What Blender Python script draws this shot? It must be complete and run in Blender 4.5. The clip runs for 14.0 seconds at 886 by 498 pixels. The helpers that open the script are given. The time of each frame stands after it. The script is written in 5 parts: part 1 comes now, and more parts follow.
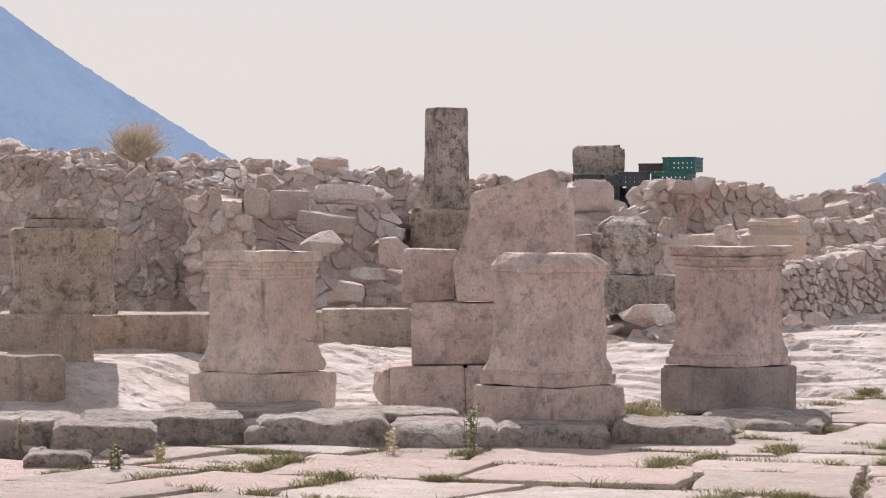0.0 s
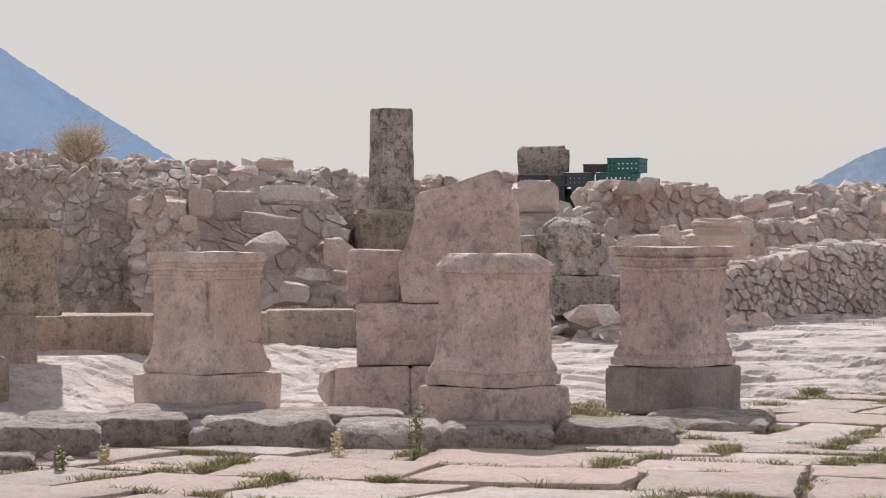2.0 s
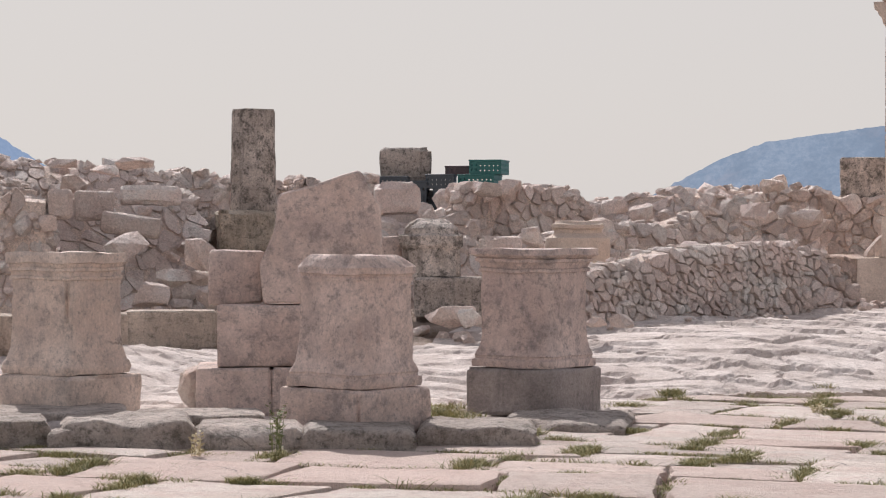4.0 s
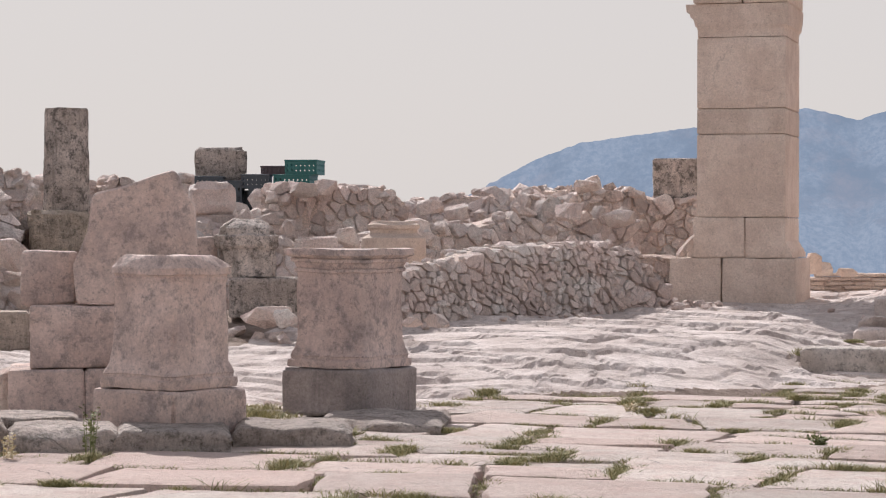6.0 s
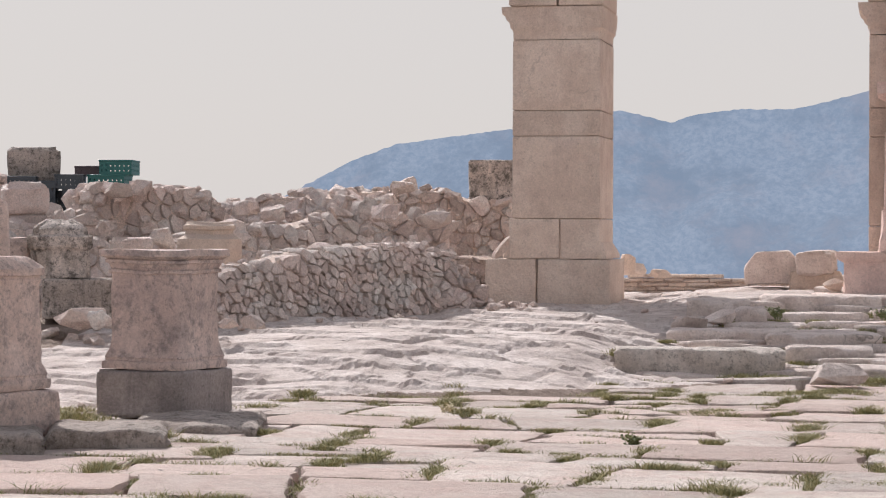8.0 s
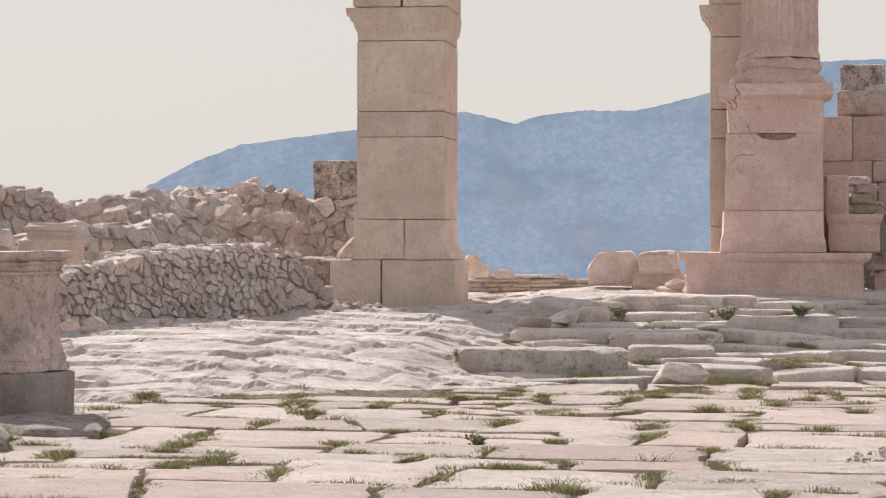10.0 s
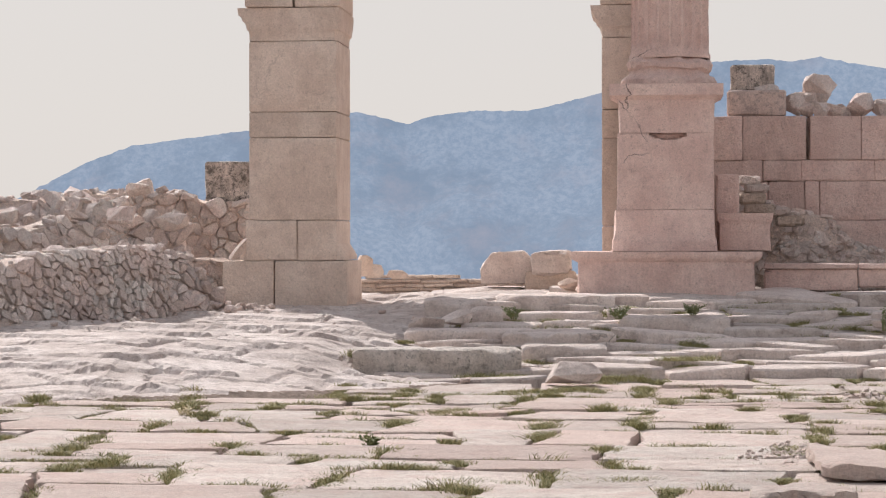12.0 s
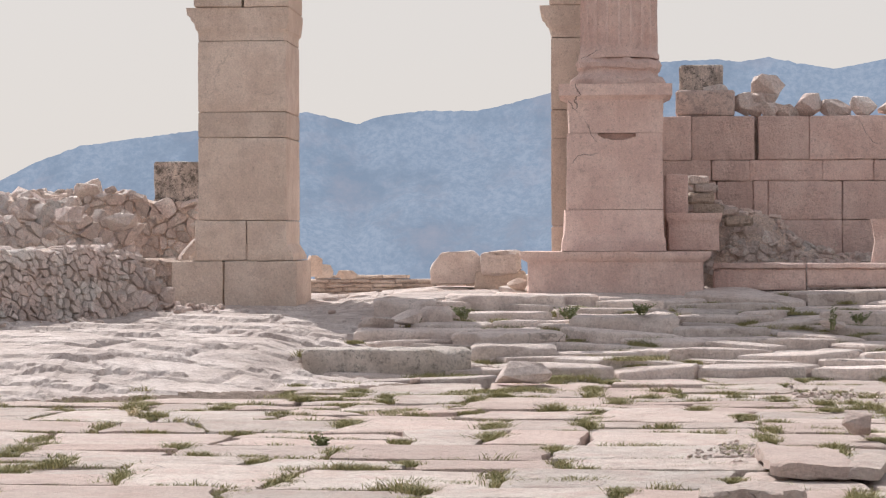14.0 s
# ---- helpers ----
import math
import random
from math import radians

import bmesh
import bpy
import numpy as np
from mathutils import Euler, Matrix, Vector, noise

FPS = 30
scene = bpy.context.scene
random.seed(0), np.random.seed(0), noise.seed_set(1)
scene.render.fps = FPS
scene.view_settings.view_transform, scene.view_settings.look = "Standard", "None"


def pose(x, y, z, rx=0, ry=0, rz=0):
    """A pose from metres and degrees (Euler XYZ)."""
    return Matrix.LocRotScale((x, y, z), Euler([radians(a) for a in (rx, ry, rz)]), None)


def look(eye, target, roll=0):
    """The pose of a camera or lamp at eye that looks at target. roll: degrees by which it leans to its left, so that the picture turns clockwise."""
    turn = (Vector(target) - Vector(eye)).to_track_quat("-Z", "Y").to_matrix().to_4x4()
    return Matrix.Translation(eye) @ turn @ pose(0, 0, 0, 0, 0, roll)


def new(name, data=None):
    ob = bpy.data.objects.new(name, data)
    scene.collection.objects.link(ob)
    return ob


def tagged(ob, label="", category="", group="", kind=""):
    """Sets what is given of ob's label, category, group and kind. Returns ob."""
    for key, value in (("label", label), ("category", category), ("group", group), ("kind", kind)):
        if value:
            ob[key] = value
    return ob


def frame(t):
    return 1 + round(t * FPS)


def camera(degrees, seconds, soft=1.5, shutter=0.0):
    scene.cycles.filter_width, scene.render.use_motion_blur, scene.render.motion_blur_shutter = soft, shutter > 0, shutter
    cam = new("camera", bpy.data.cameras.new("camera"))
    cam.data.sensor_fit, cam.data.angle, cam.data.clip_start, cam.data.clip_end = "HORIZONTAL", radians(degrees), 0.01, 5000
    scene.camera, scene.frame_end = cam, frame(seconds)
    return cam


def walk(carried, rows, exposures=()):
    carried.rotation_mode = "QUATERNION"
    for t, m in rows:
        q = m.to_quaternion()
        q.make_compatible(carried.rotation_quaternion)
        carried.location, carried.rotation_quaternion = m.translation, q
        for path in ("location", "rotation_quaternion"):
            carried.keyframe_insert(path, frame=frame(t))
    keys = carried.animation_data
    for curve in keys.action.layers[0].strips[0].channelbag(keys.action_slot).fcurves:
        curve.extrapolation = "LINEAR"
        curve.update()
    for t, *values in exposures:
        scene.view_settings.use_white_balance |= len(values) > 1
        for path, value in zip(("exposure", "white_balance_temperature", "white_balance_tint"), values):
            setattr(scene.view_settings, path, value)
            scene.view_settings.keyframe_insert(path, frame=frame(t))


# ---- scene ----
# The camera: on a tripod at eye height, turning to the right.
cam = camera(21.15, 14.0, 1.1)
EYE = 1.5
ROWS = [
    (0.0, 24.986, -0.499, 0.090),
    (0.5, 24.807, -0.499, 0.058),
    (1.0, 24.556, -0.497, 0.042),
    (1.5, 24.160, -0.486, 0.108),
    (2.0, 23.659, -0.484, 0.129),
    (2.5, 22.977, -0.475, 0.049),
    (5.0, 18.148, -0.451, -0.080),
    (5.5, 16.985, -0.450, -0.062),
    (6.0, 15.880, -0.440, -0.116),
    (6.5, 14.716, -0.432, -0.156),
    (7.0, 13.654, -0.418, -0.183),
    (7.5, 12.540, -0.411, -0.198),
    (8.0, 11.448, -0.403, -0.194),
    (8.5, 10.466, -0.393, -0.223),
    (11.0, 6.208, -0.366, 0.010),
    (11.5, 5.634, -0.363, 0.069),
    (12.0, 5.114, -0.362, 0.100),
    (12.5, 4.703, -0.363, 0.116),
    (13.0, 4.348, -0.363, 0.139),
    (13.5, 4.092, -0.364, 0.147),
    (14.0, 3.896, -0.364, 0.156),
]
EXPOSURES = [(0.0, 0.02, 6220, 15), (0.5, -0.06, 6200, 21), (1.0, -0.12, 6150, 12), (1.5, -0.09, 6100, 15), (2.0, -0.15, 6150, 12), (2.5, -0.12, 6150, 13), (5.0, -0.12, 6200, 13), (6.0, -0.1, 6150, 14),
             (6.5, -0.1, 6130, 15), (7.0, -0.06, 6150, 12), (8.0, -0.1, 6130, 13), (8.5, -0.06, 6450, 9), (11.0, 0.0, 6220, 12), (14.0, 0.0, 6220, 12)]
walk(cam, [(t, pose(0, 0, EYE, 90 + pitch, roll, yaw)) for t, yaw, pitch, roll in ROWS], EXPOSURES)

# World: pale hazy sky, and a sun behind the ruins to the left.
SUN_EL, SUN_AZ = 42.0, -33.5          # degrees above the horizon; from +y, negative to the left
world = bpy.data.worlds.new("sky")
scene.world = world
world.use_nodes = True
wn = world.node_tree
sky = wn.nodes.new("ShaderNodeTexSky")
sky.sky_type, sky.sun_disc = "NISHITA", False
sky.sun_elevation, sky.sun_rotation = radians(SUN_EL), radians(SUN_AZ)
sky.dust_density, sky.air_density = 2.0, 1.0
scale = wn.nodes.new("ShaderNodeMix")
scale.data_type, scale.blend_type = "RGBA", "MULTIPLY"
scale.inputs["Factor"].default_value = 1.0
scale.inputs["B"].default_value = (0.1, 0.1, 0.1, 1)
haze = wn.nodes.new("ShaderNodeMix")
haze.data_type = "RGBA"
aim, axis, fade = wn.nodes.new("ShaderNodeTexCoord"), wn.nodes.new("ShaderNodeSeparateXYZ"), wn.nodes.new("ShaderNodeMapRange")
for key, v in (("From Min", 0.13), ("From Max", 0.6), ("To Min", 0.95), ("To Max", 0.42)):   # haze lies along the horizon, clear sky above it
    fade.inputs[key].default_value = v
wn.links.new(aim.outputs["Generated"], axis.inputs["Vector"])
wn.links.new(axis.outputs["Z"], fade.inputs["Value"])
wn.links.new(fade.outputs["Result"], haze.inputs["Factor"])
haze.inputs["B"].default_value = (0.762, 0.712, 0.652, 1)
wn.links.new(sky.outputs["Color"], scale.inputs["A"])
wn.links.new(scale.outputs["Result"], haze.inputs["A"])
wn.links.new(haze.outputs["Result"], wn.nodes["Background"].inputs["Color"])
wn.nodes["Background"].inputs["Strength"].default_value = 1.0

sun = new("sun", bpy.data.lights.new("sun", "SUN"))
sun.data.energy, sun.data.angle, sun.data.color = 4.8, radians(0.6), (1.0, 0.93, 0.86)
to_sun = Vector((math.sin(radians(SUN_AZ)) * math.cos(radians(SUN_EL)), math.cos(radians(SUN_AZ)) * math.cos(radians(SUN_EL)), math.sin(radians(SUN_EL))))
sun.matrix_world = look(to_sun * 50, (0, 0, 0))


# ---- materials ----
def stone_material(name, base, pale, stain, stain_amount=0.4, blotch=None, coarse=9.0, relief=0.4, piece_shift=0.12, pits=0.0, cracks=0.0, streaks=0.0, spread=0.56, piece_tint=None, grain=0.8):
    """Weathered limestone: clouds of two tones, a warmer or greyer blotch, dark lichen stains, specks, hairline cracks,
    and a tone of its own for each piece."""
    m = bpy.data.materials.new(name)
    m.use_nodes = True
    nt = m.node_tree
    N, L = nt.nodes, nt.links
    bsdf = N["Principled BSDF"]
    bsdf.inputs["Roughness"].default_value = 0.85
    bsdf.inputs["Specular IOR Level"].default_value = 0.2
    geo = N.new("ShaderNodeNewGeometry")

    def noise_tex(s, detail, r=0.6, stretch=None):
        n = N.new("ShaderNodeTexNoise")
        n.inputs["Scale"].default_value, n.inputs["Detail"].default_value, n.inputs["Roughness"].default_value = s, detail, r
        src = geo.outputs["Position"]
        if stretch:
            mp = N.new("ShaderNodeMapping")
            mp.inputs["Scale"].default_value = stretch
            L.new(src, mp.inputs["Vector"])
            src = mp.outputs["Vector"]
        L.new(src, n.inputs["Vector"])
        return n.outputs["Fac"]

    def ramp(src, a, b, top=1.0):
        n = N.new("ShaderNodeMapRange")
        n.inputs["From Min"].default_value, n.inputs["From Max"].default_value, n.inputs["To Max"].default_value = a, b, top
        L.new(src, n.inputs["Value"])
        return n.outputs["Result"]

    def math_node(op, a, b, c=None):
        n = N.new("ShaderNodeMath")
        n.operation = op
        for k, v in enumerate((a, b, c)):
            if v is None:
                continue
            if hasattr(v, "is_output"):
                L.new(v, n.inputs[k])
            else:
                n.inputs[k].default_value = v
        return n.outputs[0]

    def mix(fac, a, b):
        n = N.new("ShaderNodeMix")
        n.data_type = "RGBA"
        for key, v in (("Factor", fac), ("A", a), ("B", b)):
            if hasattr(v, "is_output"):
                L.new(v, n.inputs[key])
            else:
                n.inputs[key].default_value = v if key == "Factor" else (*v, 1)
        return n.outputs["Result"]

    col = mix(ramp(noise_tex(1.7, 6, 0.65), 0.40, 0.60), base, pale)
    col = mix(ramp(noise_tex(3.1, 8, 0.68), 0.48, 0.64, 0.7), col, blotch or tuple(0.7 * v for v in base))
    col = mix(ramp(noise_tex(8.5, 10, 0.8), spread - 0.01, spread + 0.11, stain_amount), col, stain)
    if streaks:
        col = mix(ramp(noise_tex(1.0, 5, 0.7, (9, 9, 1.2)), 0.54, 0.68, streaks), col, stain)
    if piece_tint:
        own = N.new("ShaderNodeObjectInfo")
        col = mix(math_node("MULTIPLY", math_node("FRACT", math_node("MULTIPLY", own.outputs["Random"], 7.31), 0.0), 0.75), col, piece_tint)
    if pits:
        col = mix(ramp(noise_tex(34.0, 5, 0.7), 0.59, 0.66, pits), col, stain)
    fine = noise_tex(45.0, 6, 0.75)
    height = math_node("MULTIPLY_ADD", noise_tex(coarse, 10, 0.68), 3.0, math_node("MULTIPLY", fine, 0.31 * grain))
    if cracks:
        warp = N.new("ShaderNodeTexNoise")
        warp.inputs["Scale"].default_value, warp.inputs["Detail"].default_value = 3.0, 6
        L.new(geo.outputs["Position"], warp.inputs["Vector"])
        add = N.new("ShaderNodeVectorMath")
        add.operation = "MULTIPLY_ADD"
        L.new(warp.outputs["Color"], add.inputs[0])
        add.inputs[1].default_value = (0.3, 0.3, 0.3)
        L.new(geo.outputs["Position"], add.inputs[2])
        cell = N.new("ShaderNodeTexVoronoi")
        cell.feature = "DISTANCE_TO_EDGE"
        cell.inputs["Scale"].default_value = 0.8
        L.new(add.outputs["Vector"], cell.inputs["Vector"])
        thin = ramp(cell.outputs["Distance"], 0.007, 0.0)
        gate = math_node("MULTIPLY", thin, ramp(noise_tex(1.1, 2), 0.59, 0.65, cracks))
        col = mix(gate, col, tuple(0.5 * v for v in stain))
        height = math_node("SUBTRACT", height, gate)
    info = N.new("ShaderNodeObjectInfo")
    vary = N.new("ShaderNodeMapRange")
    vary.inputs["To Min"].default_value, vary.inputs["To Max"].default_value = 1 - piece_shift, 1 + piece_shift
    L.new(info.outputs["Random"], vary.inputs["Value"])
    hsv = N.new("ShaderNodeHueSaturation")
    L.new(math_node("MULTIPLY", vary.outputs["Result"], math_node("MULTIPLY_ADD", fine, grain, 1.0 - 0.5 * grain)), hsv.inputs["Value"])
    L.new(col, hsv.inputs["Color"])
    L.new(hsv.outputs["Color"], bsdf.inputs["Base Color"])
    bump = N.new("ShaderNodeBump")
    bump.inputs["Strength"].default_value, bump.inputs["Distance"].default_value = relief, 0.04
    L.new(height, bump.inputs["Height"])
    L.new(bump.outputs["Normal"], bsdf.inputs["Normal"])
    return m


def leaf_material(name, a, b):
    m = bpy.data.materials.new(name)
    m.use_nodes = True
    N, L = m.node_tree.nodes, m.node_tree.links
    geo, ramp = N.new("ShaderNodeNewGeometry"), N.new("ShaderNodeMix")
    ramp.data_type = "RGBA"
    ramp.inputs["A"].default_value, ramp.inputs["B"].default_value = (*a, 1), (*b, 1)
    L.new(geo.outputs["Random Per Island"], ramp.inputs["Factor"])
    L.new(ramp.outputs["Result"], N["Principled BSDF"].inputs["Base Color"])
    N["Principled BSDF"].inputs["Roughness"].default_value = 0.7
    return m


ALTAR = stone_material("altar_limestone", (0.591, 0.463, 0.406), (0.712, 0.579, 0.519), (0.281, 0.238, 0.223), 0.72, (0.421, 0.344, 0.322), coarse=9, relief=0.4, pits=0.45, piece_shift=0.05, cracks=0.2, streaks=0.12, spread=0.500, grain=1.0)
CREAM_ALTAR = stone_material("cream_altar_limestone", (0.674, 0.544, 0.464), (0.801, 0.674, 0.587), (0.338, 0.289, 0.261), 0.68, (0.507, 0.423, 0.379), coarse=9, relief=0.4, pits=0.45, piece_shift=0.05, cracks=0.6, streaks=0.12, spread=0.510, grain=1.0)
GREY_ALTAR = stone_material("grey_altar_limestone", (0.566, 0.451, 0.408), (0.690, 0.566, 0.514), (0.251, 0.221, 0.213), 0.72, (0.388, 0.325, 0.308), coarse=10, relief=0.38, pits=0.45, piece_shift=0.05, cracks=0.4, streaks=0.12, spread=0.495, grain=1.0)
PLINTH = stone_material("dark_plinth_limestone", (0.367, 0.319, 0.300), (0.478, 0.421, 0.399), (0.156, 0.149, 0.142), 0.55, (0.286, 0.255, 0.247), relief=0.6, pits=0.3, streaks=0.3, grain=1.2)
ASHLAR = stone_material("ashlar_limestone", (0.698, 0.567, 0.475), (0.782, 0.659, 0.565), (0.399, 0.309, 0.255), 0.34, (0.630, 0.505, 0.425), coarse=14, relief=0.5, piece_shift=0.10, pits=0.4, cracks=0.3, streaks=0.12, spread=0.54)
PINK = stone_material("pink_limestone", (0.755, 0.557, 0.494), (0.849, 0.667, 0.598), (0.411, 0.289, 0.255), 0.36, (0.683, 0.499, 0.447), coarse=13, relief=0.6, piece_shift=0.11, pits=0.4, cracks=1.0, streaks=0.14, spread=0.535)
RUBBLE = stone_material("rubble_limestone", (0.807, 0.668, 0.612), (0.877, 0.821, 0.769), (0.334, 0.266, 0.237), 0.46, (0.645, 0.493, 0.433), coarse=13, piece_shift=0.18, relief=0.8, pits=0.3, piece_tint=(0.670, 0.541, 0.475), grain=1.2)
RED_RUBBLE = stone_material("ochre_mortar", (0.779, 0.620, 0.530), (0.860, 0.724, 0.634), (0.365, 0.265, 0.218), 0.35, coarse=9, relief=0.9, grain=1.9)
DARK = stone_material("lichened_limestone", (0.526, 0.448, 0.393), (0.739, 0.650, 0.587), (0.123, 0.110, 0.096), 0.88, (0.381, 0.325, 0.285), pits=0.75, relief=0.8, streaks=0.5, spread=0.49, grain=1.4)
PAVING = stone_material("paving_limestone", (0.595, 0.522, 0.465), (0.708, 0.648, 0.585), (0.434, 0.335, 0.305), 0.6, (0.615, 0.478, 0.420), coarse=6, relief=0.85, piece_shift=0.15, cracks=0.9, pits=0.35, spread=0.52, piece_tint=(0.625, 0.474, 0.415))
STEP = stone_material("step_limestone", (0.738, 0.630, 0.571), (0.850, 0.749, 0.688), (0.388, 0.321, 0.284), 0.48, (0.636, 0.528, 0.475), coarse=8, relief=0.75, cracks=0.6, pits=0.3, piece_shift=0.14, spread=0.53)
BEDROCK = stone_material("bedrock", (0.546, 0.471, 0.426), (0.697, 0.625, 0.579), (0.304, 0.243, 0.218), 0.7, (0.460, 0.383, 0.350), coarse=7, relief=0.5, cracks=0.8, pits=0.4, spread=0.52)
SOIL = stone_material("dry_soil", (0.32, 0.245, 0.20), (0.42, 0.33, 0.275), (0.13, 0.13, 0.06), 0.6, coarse=15, relief=0.9)
KERB = stone_material("kerb_limestone", (0.424, 0.347, 0.298), (0.569, 0.485, 0.428), (0.136, 0.122, 0.099), 0.75, (0.331, 0.279, 0.238), relief=0.8, pits=0.4, cracks=0.6, streaks=0.35, spread=0.53, grain=1.2)
WARM_KERB = stone_material("warm_kerb_limestone", (0.471, 0.396, 0.348), (0.601, 0.525, 0.474), (0.160, 0.144, 0.121), 0.80, (0.381, 0.327, 0.288), coarse=8, relief=0.8, pits=0.4, cracks=0.6, streaks=0.3, spread=0.500, grain=1.2)
BENCH = stone_material("bench_limestone", (0.479, 0.387, 0.321), (0.612, 0.514, 0.436), (0.168, 0.147, 0.116), 0.72, (0.383, 0.314, 0.259), relief=0.7, pits=0.4, cracks=0.3, streaks=0.4, spread=0.52, grain=1.2)
CREAM_LICHEN = stone_material("cream_lichened_limestone", (0.572, 0.476, 0.382), (0.721, 0.621, 0.514), (0.132, 0.116, 0.090), 0.72, (0.402, 0.337, 0.270), pits=0.6, relief=0.8, streaks=0.4, spread=0.505, grain=1.3)
KERB_PALE = stone_material("pale_lichened_limestone", (0.600, 0.530, 0.470), (0.720, 0.650, 0.590), (0.170, 0.155, 0.135), 0.75, (0.500, 0.435, 0.385), coarse=9, relief=0.8, pits=0.5, cracks=0.4, streaks=0.25, spread=0.52)
GRASS = leaf_material("grass_blades", (0.15, 0.16, 0.055), (0.50, 0.44, 0.22))
DRY = leaf_material("dry_twigs", (0.55, 0.46, 0.28), (0.74, 0.66, 0.46))
STRAW = leaf_material("straw_twigs", (0.55, 0.46, 0.36), (0.74, 0.66, 0.55))
WEED = leaf_material("weed_leaves", (0.12, 0.145, 0.06), (0.31, 0.32, 0.15))


def plain(name, colour, rough=0.5):
    m = bpy.data.materials.new(name)
    m.use_nodes = True
    b = m.node_tree.nodes["Principled BSDF"]
    b.inputs["Base Color"].default_value, b.inputs["Roughness"].default_value = (*colour, 1), rough
    return m


CRATE_GREEN = plain("green_plastic", (0.025, 0.14, 0.13))
CRATE_DARK = plain("dark_plastic", (0.055, 0.07, 0.085))
CRATE_BROWN = plain("brown_plastic", (0.10, 0.07, 0.075))


# ---- builders ----
def mesh_of(name, bm, material, smooth=True):
    me = bpy.data.meshes.new(name)
    bmesh.ops.recalc_face_normals(bm, faces=bm.faces)
    bm.to_mesh(me)
    bm.free()
    me.materials.append(material)
    if smooth:
        me.shade_smooth()
        me.set_sharp_from_angle(angle=radians(34 if name == "stone" else 38))
    return me


def thing(name, m, label, category, group="", kind=""):
    """An empty at the base of a thing, that its parts hang from."""
    ob = new(name)
    ob.empty_display_size = 0.1
    ob.matrix_world = m
    return tagged(ob, label, category, group, kind)


def part(name, bm, material, parent, label="", m=None, smooth=True):
    ob = new(name, mesh_of(name, bm, material, smooth))
    ob.parent = parent
    if m is not None:
        ob.matrix_basis = m
    return tagged(ob, label)


def solid(name, bm, material, m, label, category, group="", kind="", smooth=True):
    """A thing of one mesh."""
    ob = new(name, mesh_of(name, bm, material, smooth))
    ob.matrix_world = m
    return tagged(ob, label, category, group, kind)


def shake(bm, amount, freq, seed, centre=None, chip=0.0):
    off = Vector((seed * 7.31, seed * 3.17, seed * 1.91))
    for v in bm.verts:
        p = v.co.copy()
        v.co = p + noise.noise_vector(p * freq + off) * amount + noise.noise_vector(p * freq * 3.3 + off) * amount * 0.4
        if chip and centre is not None:
            c = max(0.0, noise.noise(p * 2.3 + off) - 0.15) * chip
            v.co += (centre - p).normalized() * c


def block_bm(w, d, h, r=0.025, rough=0.008, cuts=5, seed=0, chip=0.05, taper=0.0):
    """A dressed block standing on z = 0, its edges worn round and chipped."""
    bm = bmesh.new()
    bmesh.ops.create_cube(bm, size=2)
    bmesh.ops.subdivide_edges(bm, edges=bm.edges[:], cuts=cuts, use_grid_fill=True)
    half = Vector((w / 2, d / 2, h / 2))
    ring = 1 - 2 / (cuts + 1)
    off = Vector((seed * 5.7, seed * 2.3, seed * 9.1))
    for v in bm.verts:
        p, q = Vector(), Vector()
        edges = 0
        for k in range(3):
            u, hk = v.co[k], half[k]
            rr = min(r, hk * 0.45)
            s = 1 if u >= 0 else -1
            a = abs(u)
            edges += a > 0.999
            a = a / ring * (1 - rr / hk) if a <= ring + 1e-4 else 1.0
            p[k] = s * a * hk
            q[k] = max(-hk + rr, min(hk - rr, p[k]))
        n = p - q
        if n.length > 1e-6:
            p = q + n.normalized() * min(r, n.length)
        if chip and edges >= 2:
            c = max(0.0, noise.noise(p * 3.1 + off)) * chip
            p -= Vector((p.x / half.x, p.y / half.y, p.z / half.z)).normalized() * c
        p += noise.noise_vector(p * 3.0 + off) * rough + noise.noise_vector(p * 11.0 + off) * rough * 0.4
        f = 1 - taper * (p.z / h + 0.5)
        v.co = (p.x * f, p.y * f, p.z + half.z)
    return bm


def profile_bm(rings, n=8, rough=0.006, seed=0, corner=0.02, chip=0.03):
    """A four-sided moulded stone: rings of (height, half width, half depth) from the bottom up."""
    bm = bmesh.new()
    off = Vector((seed * 4.1, seed * 6.7, seed * 2.9))
    loops = []
    for z, hx, hy in rings:
        loop = []
        for s in range(4):
            for k in range(n):
                u = -1 + 2 * k / n
                x, y = ((u, -1), (1, u), (-u, 1), (-1, -u))[s]
                p = Vector((x * hx, y * hy, z))
                if k == 0:
                    p.x -= x * corner
                    p.y -= y * corner
                    p -= Vector((x, y, 0)) * max(0, noise.noise(p * 2.7 + off)) * chip * 2
                p += noise.noise_vector(p * 3.5 + off) * rough + noise.noise_vector(p * 13 + off) * rough * 0.5
                loop.append(bm.verts.new(p))
        loops.append(loop)
    m = 4 * n
    for a, b in zip(loops, loops[1:]):
        for k in range(m):
            bm.faces.new((a[k], a[(k + 1) % m], b[(k + 1) % m], b[k]))
    bm.faces.new(loops[0][::-1])
    bm.faces.new(loops[-1])
    return bm


def fill_rings(keys, step=0.05):
    """Rings between the key rings, closely spaced so that wear can show."""
    out = [keys[0]]
    for a, b in zip(keys, keys[1:]):
        k = max(1, int(math.ceil((b[0] - a[0]) / step)))
        for i in range(1, k + 1):
            f = i / k
            out.append(tuple(a[j] + (b[j] - a[j]) * f for j in range(3)))
    return out


